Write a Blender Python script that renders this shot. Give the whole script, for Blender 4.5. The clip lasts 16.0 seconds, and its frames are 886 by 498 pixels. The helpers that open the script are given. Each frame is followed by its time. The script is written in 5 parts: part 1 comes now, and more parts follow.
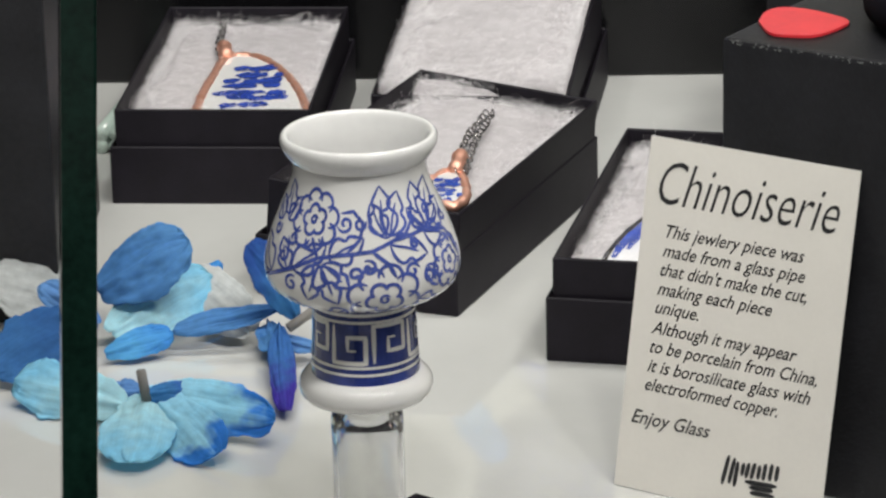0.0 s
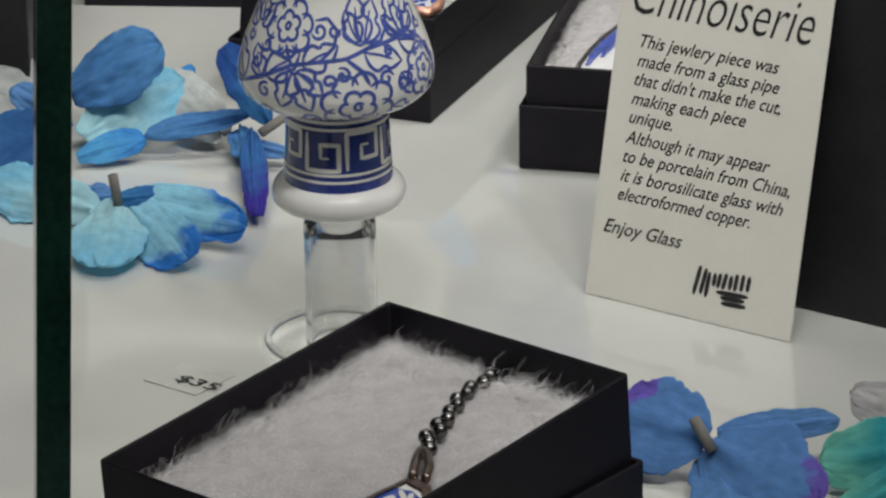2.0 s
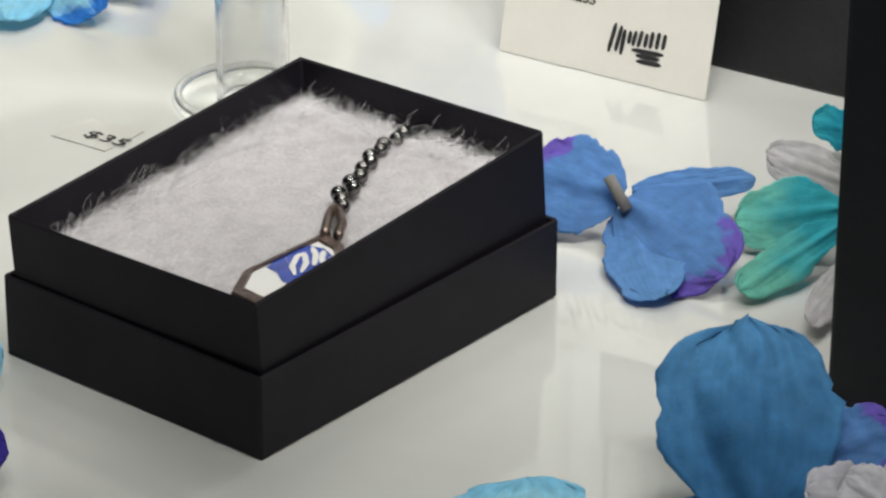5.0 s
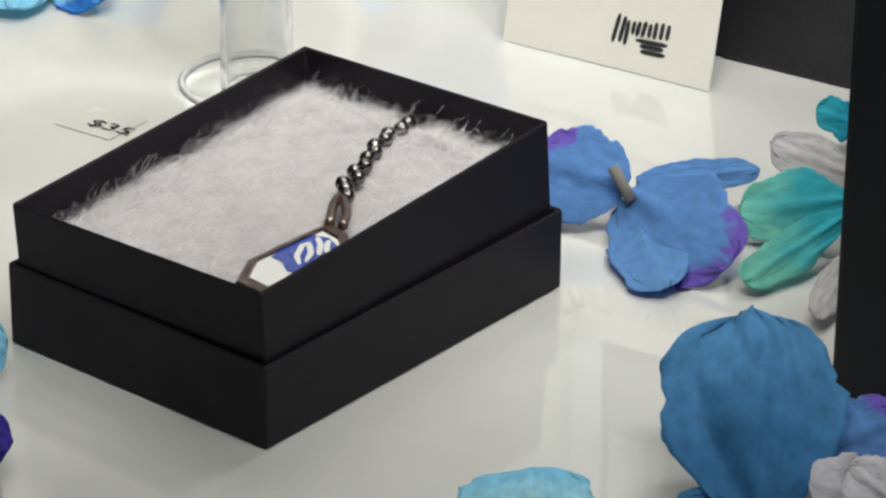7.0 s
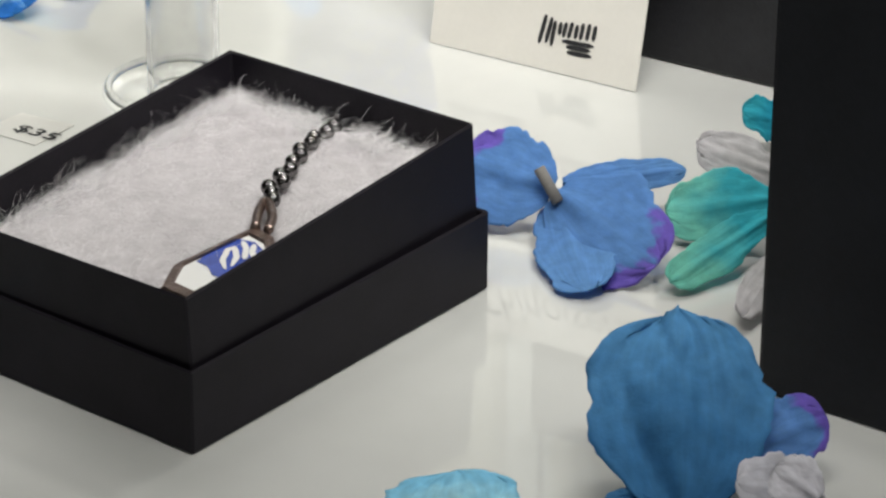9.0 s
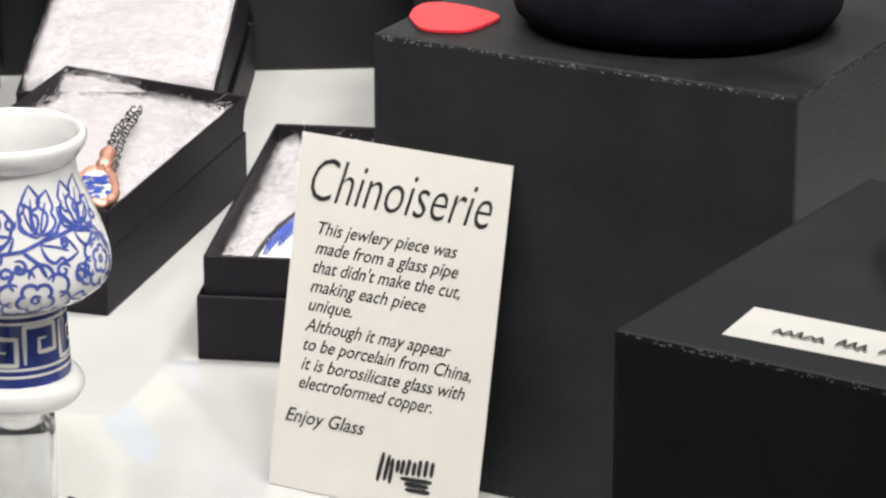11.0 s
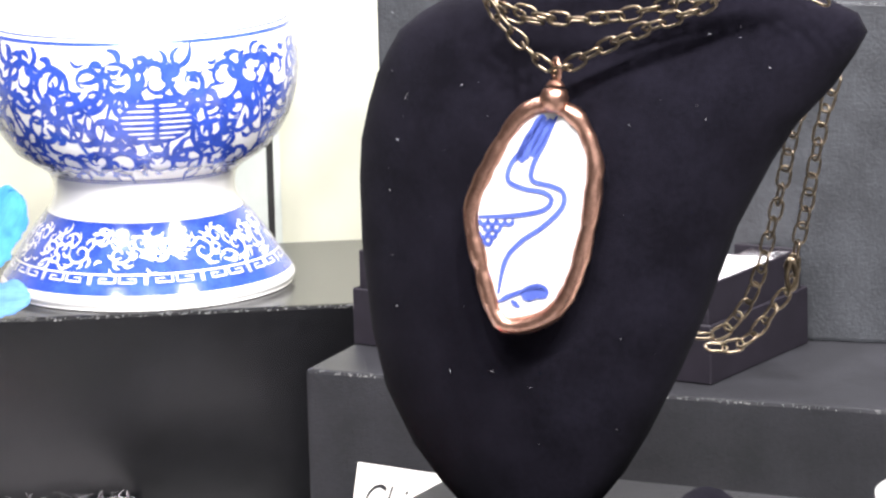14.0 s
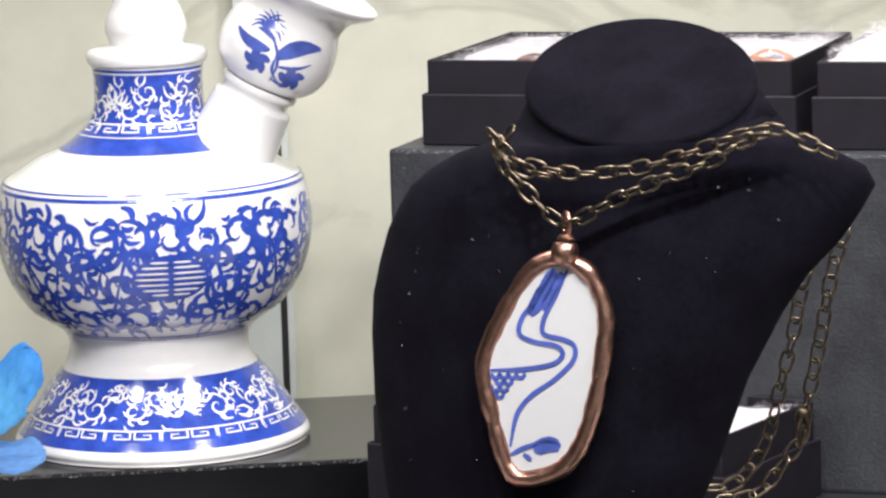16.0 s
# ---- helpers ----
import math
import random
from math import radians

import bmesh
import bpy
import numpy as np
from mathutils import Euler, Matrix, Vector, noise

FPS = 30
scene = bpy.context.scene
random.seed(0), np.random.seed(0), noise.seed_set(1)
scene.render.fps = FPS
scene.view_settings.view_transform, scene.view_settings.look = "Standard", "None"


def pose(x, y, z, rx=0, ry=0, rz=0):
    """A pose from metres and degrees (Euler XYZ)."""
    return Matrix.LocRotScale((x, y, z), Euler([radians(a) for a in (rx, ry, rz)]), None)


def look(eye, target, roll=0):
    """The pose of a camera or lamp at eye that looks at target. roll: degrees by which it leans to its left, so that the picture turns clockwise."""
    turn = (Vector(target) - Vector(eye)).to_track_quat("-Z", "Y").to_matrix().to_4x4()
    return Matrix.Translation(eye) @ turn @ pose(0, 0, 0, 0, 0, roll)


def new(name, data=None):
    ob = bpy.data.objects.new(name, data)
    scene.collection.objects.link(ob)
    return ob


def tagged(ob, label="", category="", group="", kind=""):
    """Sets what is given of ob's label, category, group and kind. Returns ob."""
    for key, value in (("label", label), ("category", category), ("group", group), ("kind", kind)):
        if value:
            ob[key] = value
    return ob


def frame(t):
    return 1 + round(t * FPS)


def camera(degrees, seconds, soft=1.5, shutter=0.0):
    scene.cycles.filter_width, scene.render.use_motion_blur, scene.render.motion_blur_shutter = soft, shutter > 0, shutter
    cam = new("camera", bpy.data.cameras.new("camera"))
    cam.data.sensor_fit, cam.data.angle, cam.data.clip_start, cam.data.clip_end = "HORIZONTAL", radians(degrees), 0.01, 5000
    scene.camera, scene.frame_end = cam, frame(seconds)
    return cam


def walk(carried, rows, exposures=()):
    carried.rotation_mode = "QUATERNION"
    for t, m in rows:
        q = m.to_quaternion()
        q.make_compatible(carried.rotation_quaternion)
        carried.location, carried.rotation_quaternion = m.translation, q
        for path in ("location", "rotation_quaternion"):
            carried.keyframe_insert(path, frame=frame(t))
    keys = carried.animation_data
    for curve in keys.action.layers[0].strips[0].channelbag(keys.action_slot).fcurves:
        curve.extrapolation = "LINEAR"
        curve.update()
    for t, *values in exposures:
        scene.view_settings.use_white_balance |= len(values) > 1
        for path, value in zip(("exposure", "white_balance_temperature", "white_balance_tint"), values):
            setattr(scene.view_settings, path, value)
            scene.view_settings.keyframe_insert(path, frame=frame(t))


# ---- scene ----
cam = camera(13.56, 16.0, soft=2.5)
EXPOSURES = [(0.0, -0.46, 6500, 6), (0.5, -0.70, 6500, 6), (1.0, -0.77, 6500, 5), (2.0, -0.82, 6500, 4), (2.5, -0.72, 6500, 4), (3.2, -0.38, 6500, 4), (4.0, -0.10, 6500, 4), (7.0, 0.00, 6500, 4), (9.0, -0.02, 6500, 5), (9.5, 0.02, 6500, 5), (10.0, -0.32, 6500, 6), (11.4, 0.28, 6500, 10), (12.3, 0.40, 6500, 11), (13.0, 0.84, 6450, 11), (13.5, 1.38, 6350, 12), (14.0, 1.32, 6300, 12), (14.5, 0.80, 6300, 12), (15.0, 0.40, 6300, 12), (16.0, 0.09, 6300, 12)]
walk(cam, [
    (0.0, pose(0.0014, -0.0063, 0.3240, 70.820, 1.273, 1.404)),
    (0.5, pose(0.0010, -0.0061, 0.3250, 70.184, 1.311, 1.307)),
    (1.0, pose(0.0009, -0.0053, 0.3247, 69.821, 1.206, 1.166)),
    (1.5, pose(0.0013, -0.0037, 0.3246, 69.167, 1.198, 1.004)),
    (2.0, pose(0.0003, -0.0043, 0.3256, 67.707, 0.601, 1.134)),
    (2.5, pose(0.0006, -0.0010, 0.3249, 66.054, 0.409, 1.215)),
    (3.0, pose(0.0008, 0.0013, 0.3232, 64.807, 0.300, 1.118)),
    (3.5, pose(0.0006, 0.0030, 0.3220, 64.224, 0.323, 0.846)),
    (4.0, pose(-0.0002, 0.0033, 0.3210, 64.164, -0.030, 0.082)),
    (6.5, pose(-0.0023, 0.0031, 0.3214, 63.852, -0.370, -0.103)),
    (7.0, pose(-0.0028, 0.0033, 0.3214, 63.867, -0.481, -0.029)),
    (7.5, pose(-0.0023, 0.0048, 0.3212, 63.890, -0.477, -0.057)),
    (8.0, pose(-0.0019, 0.0053, 0.3213, 63.787, -0.345, -0.136)),
    (8.5, pose(-0.0021, 0.0047, 0.3206, 63.812, -0.442, -0.461)),
    (9.0, pose(-0.0001, 0.0036, 0.3219, 63.868, -0.419, -1.071)),
    (9.5, pose(-0.0006, 0.0001, 0.3230, 65.101, -0.100, -3.170)),
    (10.0, pose(0.0006, -0.0003, 0.3236, 68.021, -0.205, -3.905)),
    (10.2, pose(0.0003, -0.0018, 0.3240, 68.676, -0.202, -4.026)),
    (12.3, pose(-0.0020, 0.0022, 0.3222, 73.417, 0.363, -3.908)),
    (12.5, pose(-0.0004, 0.0017, 0.3225, 73.898, 0.446, -4.090)),
    (13.0, pose(0.0008, 0.0012, 0.3228, 75.666, 1.014, -4.975)),
    (13.5, pose(-0.0001, 0.0008, 0.3234, 77.491, 1.253, -5.773)),
    (14.0, pose(-0.0001, -0.0001, 0.3235, 78.791, 1.376, -5.958)),
    (14.5, pose(0.0005, -0.0012, 0.3238, 79.987, 1.525, -5.914)),
    (15.0, pose(0.0004, -0.0033, 0.3239, 80.827, 1.693, -5.883)),
    (15.5, pose(0.0005, -0.0043, 0.3239, 81.228, 1.804, -5.831)),
    (16.0, pose(0.0008, -0.0045, 0.3238, 81.196, 1.787, -5.750)),
], EXPOSURES)


# ---- light: a lit glass showcase, LED lamps under its top, a dim shop round it ----
world = bpy.data.worlds.new("shop")
scene.world = world
world.use_nodes = True
world.node_tree.nodes["Background"].inputs[0].default_value = (1.0, 0.97, 0.93, 1)
world.node_tree.nodes["Background"].inputs[1].default_value = 0.24


def lamp(name, kind, at, target, power, size, spread, colour=(1.0, 0.965, 0.93)):
    data = bpy.data.lights.new(name, kind)
    data.energy, data.color = power, colour
    if kind == "AREA":
        data.shape, data.size, data.spread = "DISK", size, radians(spread)
    ob = new(name, data)
    ob.matrix_world = look(at, target)
    return ob


for lx, pw in ((-0.24, 0.09), (-0.12, 0.25), (0.0, 0.38), (0.12, 0.42), (0.24, 0.44), (0.40, 0.44)):
    lamp("led_lamp", "AREA", (lx, 0.43, 0.61), (lx * 0.6 + 0.03, 0.98, 0.06), pw * 1.07, 0.055, 87)
for lx, pw in ((-0.16, 0.46), (0.02, 0.52), (0.24, 1.20)):
    lamp("led_lamp_rear", "AREA", (lx, 0.92, 0.62), (lx, 1.0, 0.0), pw, 0.08, 120)

# ---- materials ----


def mat(name, colour, rough=0.5, metal=0.0, spec=0.5, var=0.15, scale=60.0, bump=0.0, bscale=400.0, colour2=None, coat=0.0, ior=1.5, sheen=0.0):
    """A surface with two scales of colour variation and fine relief."""
    m = bpy.data.materials.new(name)
    m.use_nodes = True
    nt = m.node_tree
    b = nt.nodes["Principled BSDF"]
    b.inputs["Roughness"].default_value = rough
    b.inputs["Metallic"].default_value = metal
    b.inputs["IOR"].default_value = ior
    b.inputs["Specular IOR Level"].default_value = spec
    b.inputs["Coat Weight"].default_value = coat
    b.inputs["Sheen Weight"].default_value = sheen
    tc = nt.nodes.new("ShaderNodeTexCoord")
    n1 = nt.nodes.new("ShaderNodeTexNoise")
    n1.inputs["Scale"].default_value = scale
    n1.inputs["Detail"].default_value = 5
    n2 = nt.nodes.new("ShaderNodeTexNoise")
    n2.inputs["Scale"].default_value = scale * 9
    n2.inputs["Detail"].default_value = 3
    nt.links.new(tc.outputs["Object"], n1.inputs["Vector"])
    nt.links.new(tc.outputs["Object"], n2.inputs["Vector"])
    mixn = nt.nodes.new("ShaderNodeMath")
    mixn.operation = "MULTIPLY_ADD"
    mixn.inputs[1].default_value = 0.35
    nt.links.new(n2.outputs["Fac"], mixn.inputs[0])
    half = nt.nodes.new("ShaderNodeMath")
    half.operation = "MULTIPLY"
    half.inputs[1].default_value = 0.65
    nt.links.new(n1.outputs["Fac"], half.inputs[0])
    nt.links.new(half.outputs[0], mixn.inputs[2])
    ramp = nt.nodes.new("ShaderNodeValToRGB")
    c2 = colour2 or tuple(c * (1 - var) for c in colour)
    c1 = colour if colour2 else tuple(min(1, c * (1 + var * 0.6)) for c in colour)
    ramp.color_ramp.elements[0].position, ramp.color_ramp.elements[1].position = 0.35, 0.65
    ramp.color_ramp.elements[0].color, ramp.color_ramp.elements[1].color = (*c2, 1), (*c1, 1)
    nt.links.new(mixn.outputs[0], ramp.inputs[0])
    nt.links.new(ramp.outputs[0], b.inputs["Base Color"])
    if bump:
        nb = nt.nodes.new("ShaderNodeTexNoise")
        nb.inputs["Scale"].default_value = bscale
        nb.inputs["Detail"].default_value = 4
        nt.links.new(tc.outputs["Object"], nb.inputs["Vector"])
        bp = nt.nodes.new("ShaderNodeBump")
        bp.inputs["Strength"].default_value = bump
        bp.inputs["Distance"].default_value = 0.0005
        nt.links.new(nb.outputs["Fac"], bp.inputs["Height"])
        nt.links.new(bp.outputs[0], b.inputs["Normal"])
    return m


def glass_mat(name, tint):
    """Thin clear glass: see-through, with a mirror gloss that grows at grazing angles."""
    m = bpy.data.materials.new(name)
    m.use_nodes = True
    nt = m.node_tree
    nt.nodes.remove(nt.nodes["Principled BSDF"])
    clear = nt.nodes.new("ShaderNodeBsdfTransparent")
    clear.inputs["Color"].default_value = (*tint, 1)
    gloss = nt.nodes.new("ShaderNodeBsdfGlossy")
    gloss.inputs["Roughness"].default_value = 0.02
    lw = nt.nodes.new("ShaderNodeLayerWeight")
    lw.inputs["Blend"].default_value = 0.5
    sharp = nt.nodes.new("ShaderNodeMath")
    sharp.operation = "POWER"
    sharp.inputs[1].default_value = 5.0
    nt.links.new(lw.outputs["Facing"], sharp.inputs[0])
    fres = nt.nodes.new("ShaderNodeMath")
    fres.operation = "MULTIPLY_ADD"
    fres.inputs[1].default_value, fres.inputs[2].default_value = 0.45, 0.03
    nt.links.new(sharp.outputs[0], fres.inputs[0])
    mix = nt.nodes.new("ShaderNodeMixShader")
    nt.links.new(fres.outputs[0], mix.inputs[0])
    nt.links.new(clear.outputs[0], mix.inputs[1])
    nt.links.new(gloss.outputs[0], mix.inputs[2])
    nt.links.new(mix.outputs[0], nt.nodes["Material Output"].inputs["Surface"])
    return m


M_SHELF = mat("white_acrylic", (0.57, 0.57, 0.555), 0.015, var=0.03, scale=14, ior=1.8)
M_BOX = mat("black_paperboard", (0.0118, 0.0098, 0.0146), 0.55, spec=0.22, var=0.25, scale=120, bump=0.12, bscale=2500)
M_BLOCK = mat("black_leatherette", (0.015, 0.015, 0.018), 0.45, spec=0.35, var=0.40, scale=60, bump=0.45, bscale=1100)
M_VELVET = mat("black_velvet", (0.0060, 0.0054, 0.0088), 1.0, spec=0.02, var=0.4, scale=90, bump=0.3, bscale=3500, sheen=0.015)
M_COTTON = mat("cotton", (0.48, 0.455, 0.47), 0.95, spec=0.1, var=0.12, scale=220, bump=1.0, bscale=1100)
M_FIBRE = mat("cotton_fibre", (0.80, 0.775, 0.79), 0.9, spec=0.1, var=0.04)
M_CARD = mat("cream_card", (0.76, 0.73, 0.68), 0.7, var=0.03, scale=90, bump=0.08, bscale=2500)
M_INK = mat("black_ink", (0.018, 0.018, 0.02), 0.6)
M_PORC = mat("white_porcelain", (0.80, 0.79, 0.78), 0.10, var=0.02, scale=40, coat=0.6)
M_TILE = mat("glazed_shard", (0.57, 0.57, 0.575), 0.10, var=0.03, scale=60, coat=0.5)
M_BLUE = mat("cobalt_glaze", (0.075, 0.11, 0.40), 0.15, var=0.3, scale=260, coat=0.6)
M_NAVY = mat("deep_cobalt_glaze", (0.032, 0.052, 0.235), 0.15, var=0.3, scale=260, coat=0.5)
M_BLUE2 = mat("bright_cobalt_glaze", (0.034, 0.074, 0.41), 0.15, var=0.35, scale=200, coat=0.6)
M_OPAL = mat("opal_glass", (0.93, 0.925, 0.92), 0.08, var=0.04, scale=60, coat=0.8)
M_OPAL.node_tree.nodes["Principled BSDF"].inputs["Transmission Weight"].default_value = 0.22
# the black leatherette lightened: glare on the upper riser put into its colour
M_BLOCK_GLARE = mat("black_leatherette_glare", (0.034, 0.036, 0.041), 0.45, spec=0.35, var=0.40, scale=60, bump=0.45, bscale=1100)
M_MATT = mat("matt_black_board", (0.0085, 0.0095, 0.0125), 0.55, spec=0.22, var=0.3, scale=60, bump=0.2, bscale=1500)
M_RISER = mat("black_acrylic", (0.006, 0.006, 0.007), 0.20, spec=0.4, var=0.4, scale=25)
M_CLEAR = mat("clear_glass", (0.985, 0.99, 0.988), 0.0, spec=0.5)
M_CLEAR.node_tree.nodes["Principled BSDF"].inputs["Transmission Weight"].default_value = 1.0
M_CLEAR.node_tree.nodes["Principled BSDF"].inputs["IOR"].default_value = 1.47
M_BRONZE = mat("brown_bronze", (0.36, 0.28, 0.25), 0.28, metal=1.0, colour2=(0.17, 0.12, 0.105), scale=260, bump=0.5, bscale=900)
M_EDGE = mat("green_glass_edge", (0.022, 0.085, 0.062), 0.12, var=0.5, scale=70)
M_COPPER = mat("copper", (0.68, 0.39, 0.30), 0.32, metal=1.0, colour2=(0.42, 0.23, 0.17), scale=120, bump=0.5, bscale=320)
M_ROSE = mat("bright_copper", (0.96, 0.58, 0.45), 0.55, metal=1.0, colour2=(0.80, 0.42, 0.31), scale=300, bump=0.4, bscale=900)
M_BRASS = mat("antique_brass", (0.23, 0.185, 0.135), 0.33, metal=1.0, colour2=(0.09, 0.066, 0.04), scale=500)
M_GUN = mat("gunmetal", (0.38, 0.365, 0.36), 0.25, metal=1.0, colour2=(0.15, 0.14, 0.14), scale=500)
M_SILVER = mat("brushed_steel", (0.55, 0.55, 0.54), 0.35, metal=1.0, var=0.2, scale=300)
M_DARK = mat("dark_slot", (0.02, 0.02, 0.02), 0.6)
M_WALL = mat("cream_marble", (0.70, 0.69, 0.56), 0.5, colour2=(0.60, 0.60, 0.50), scale=9)


def add_veins(m, scale, thin, depth):
    """Thin wandering grey veins over a stone's own colour."""
    nt = m.node_tree
    b = nt.nodes["Principled BSDF"]
    src = b.inputs["Base Color"].links[0].from_socket
    tc = nt.nodes.new("ShaderNodeTexCoord")
    n = nt.nodes.new("ShaderNodeTexNoise")
    n.inputs["Scale"].default_value = scale
    n.inputs["Detail"].default_value = 9
    n.inputs["Distortion"].default_value = 1.2
    nt.links.new(tc.outputs["Object"], n.inputs["Vector"])
    off = nt.nodes.new("ShaderNodeMath")
    off.operation = "SUBTRACT"
    off.inputs[1].default_value = 0.5
    nt.links.new(n.outputs["Fac"], off.inputs[0])
    mag = nt.nodes.new("ShaderNodeMath")
    mag.operation = "ABSOLUTE"
    nt.links.new(off.outputs[0], mag.inputs[0])
    ramp = nt.nodes.new("ShaderNodeMapRange")
    ramp.inputs["From Max"].default_value = thin
    ramp.inputs["To Min"].default_value = 1 - depth
    nt.links.new(mag.outputs[0], ramp.inputs["Value"])
    sc = nt.nodes.new("ShaderNodeVectorMath")
    sc.operation = "SCALE"
    nt.links.new(src, sc.inputs[0])
    nt.links.new(ramp.outputs[0], sc.inputs["Scale"])
    nt.links.new(sc.outputs[0], b.inputs["Base Color"])


add_veins(M_WALL, 5.0, 0.022, 0.20)
M_RED = mat("red_plastic", (0.68, 0.035, 0.05), 0.35, var=0.1, scale=80)
M_TAG = mat("tag_paper", (0.55, 0.54, 0.51), 0.6, var=0.04, scale=120)
M_LINT = mat("grey_lint", (0.30, 0.30, 0.32), 0.9, var=0.3, scale=300)
M_DARKROOM = mat("dark_case", (0.05, 0.05, 0.055), 0.8, var=0.3, scale=3)
M_STEM = mat("flower_stem", (0.17, 0.16, 0.15), 0.8, var=0.2, scale=200)

# ---- helpers of this scene ----


def mesh_of(name, verts, faces, smooth=False):
    me = bpy.data.meshes.new(name)
    me.from_pydata([tuple(v) for v in verts], [], faces)
    me.update()
    if smooth:
        me.polygons.foreach_set("use_smooth", [True] * len(me.polygons))
    return me


def part(name, data, material, parent=None, label=""):
    """Links a mesh or a bmesh as one object under a thing or a part."""
    if isinstance(data, bmesh.types.BMesh):
        me = bpy.data.meshes.new(name)
        data.to_mesh(me)
        data.free()
        data = me
    if material and not data.materials:
        data.materials.append(material)
    ob = new(name, data)
    ob.parent = parent
    return tagged(ob, label)


def thing(name, m, label, category, group=""):
    ob = new(name)
    ob.empty_display_size = 0.01
    ob.matrix_world = m
    return tagged(ob, label, category, group)


def box_bm(x0, y0, z0, x1, y1, z1, bevel=0.0):
    bm = bmesh.new()
    bmesh.ops.create_cube(bm, size=1)
    for v in bm.verts:
        v.co = Vector(((x0 + x1) / 2 + v.co.x * (x1 - x0), (y0 + y1) / 2 + v.co.y * (y1 - y0), (z0 + z1) / 2 + v.co.z * (z1 - z0)))
    if bevel:
        bmesh.ops.bevel(bm, geom=bm.edges[:], offset=bevel, segments=2, profile=0.6, affect="EDGES")
    return bm


def tray_bm(lx, ly, h, wall, floor_z=0.001, bevel=0.0004, warp=0.0):
    """An open paperboard tray, corner at the origin, with thin walls and softened edges."""
    bm = box_bm(0, 0, 0, lx, ly, h)
    bm.faces.ensure_lookup_table()
    top = max(bm.faces, key=lambda q: q.calc_center_median().z)
    inner = bmesh.ops.inset_region(bm, faces=[top], thickness=wall)
    ex = bmesh.ops.extrude_face_region(bm, geom=[top])
    for v in [e for e in ex["geom"] if isinstance(e, bmesh.types.BMVert)]:
        v.co.z = floor_z
    bmesh.ops.delete(bm, geom=[top], context="FACES")
    bmesh.ops.bevel(bm, geom=[e for e in bm.edges if e.calc_length() > 0.004], offset=bevel, segments=1, affect="EDGES")
    return bm


def revolve(profile, n=64, closed=False):
    verts, faces = [], []
    for r, z in profile:
        for k in range(n):
            a = 2 * math.pi * k / n
            verts.append((r * math.cos(a), r * math.sin(a), z))
    m = len(profile)
    for i in range(m if closed else m - 1):
        for k in range(n):
            j = (i + 1) % m
            faces.append((i * n + k, i * n + (k + 1) % n, j * n + (k + 1) % n, j * n + k))
    return verts, faces


def smooth_profile(points, step=0.0012):
    """A rounded profile through the given radii and heights (Catmull-Rom)."""
    p = [Vector(q) for q in points]
    p = [p[0] * 2 - p[1]] + p + [p[-1] * 2 - p[-2]]
    out = []
    for i in range(1, len(p) - 2):
        n = max(2, int((p[i + 1] - p[i]).length / step))
        for k in range(n):
            t = k / n
            a, b, c, d = p[i - 1], p[i], p[i + 1], p[i + 2]
            q = 0.5 * ((2 * b) + (c - a) * t + (2 * a - 5 * b + 4 * c - d) * t * t + (3 * b - a - 3 * c + d) * t ** 3)
            out.append((max(q.x, 0.0), q.y))
    out.append(tuple(points[-1]))
    return out


def tube(points, radius, n=8, closed=False, taper=None):
    """A round bar along points."""
    pts = [Vector(p) for p in points]
    verts, faces = [], []
    m = len(pts)
    ref = Vector((0.1, 0.2, 1)).normalized()
    for i, p in enumerate(pts):
        d = (pts[(i + 1) % m] - pts[i - 1]) if closed else (pts[min(i + 1, m - 1)] - pts[max(i - 1, 0)])
        d.normalize()
        u = d.cross(ref)
        u = u.normalized() if u.length > 1e-4 else Vector((1, 0, 0))
        v = d.cross(u)
        r = radius * (taper[i] if taper else 1)
        for k in range(n):
            a = 2 * math.pi * k / n
            verts.append(p + (u * math.cos(a) + v * math.sin(a)) * r)
    for i in range(m if closed else m - 1):
        j = (i + 1) % m
        for k in range(n):
            faces.append((i * n + k, i * n + (k + 1) % n, j * n + (k + 1) % n, j * n + k))
    if not closed:
        faces.append(tuple(range(n - 1, -1, -1)))
        faces.append(tuple((m - 1) * n + k for k in range(n)))
    return verts, faces


def join(pieces):
    verts, faces = [], []
    for v, f in pieces:
        o = len(verts)
        verts += list(v)
        faces += [tuple(i + o for i in q) for q in f]
    return verts, faces


# ---- painted decoration: brush strokes laid on a surface ----


def strokes_mesh(lines, surface, step=0.0006, swell=False):
    """Lines of (points, width) in flat metres become thin ribbons on surface(x, y) -> place, normal."""
    verts, faces = [], []
    for pts, width in lines:
        p = [Vector(q) for q in pts]
        dense = [p[0]]
        for a, b in zip(p, p[1:]):
            n = max(1, int((b - a).length / step))
            dense += [a.lerp(b, k / n) for k in range(1, n + 1)]
        base = len(verts)
        m = len(dense)
        for i, q in enumerate(dense):
            d = dense[min(i + 1, m - 1)] - dense[max(i - 1, 0)]
            if d.length < 1e-9:
                d = Vector((1, 0))
            d.normalize()
            s = Vector((-d.y, d.x)) * width / 2
            ends = 0.12 + 0.88 * math.sin(math.pi * min(1.0, (i + 0.3) / m) ** 0.75) if swell else min(1.0, 0.45 + 4 * min(i, m - 1 - i) / m)
            for sgn in (1, -1):
                place, normal = surface(*(q + s * sgn * ends))
                verts.append(place + normal * 0.00012)
        faces += [(base + 2 * i, base + 2 * i + 1, base + 2 * i + 3, base + 2 * i + 2) for i in range(m - 1)]
    return verts, faces


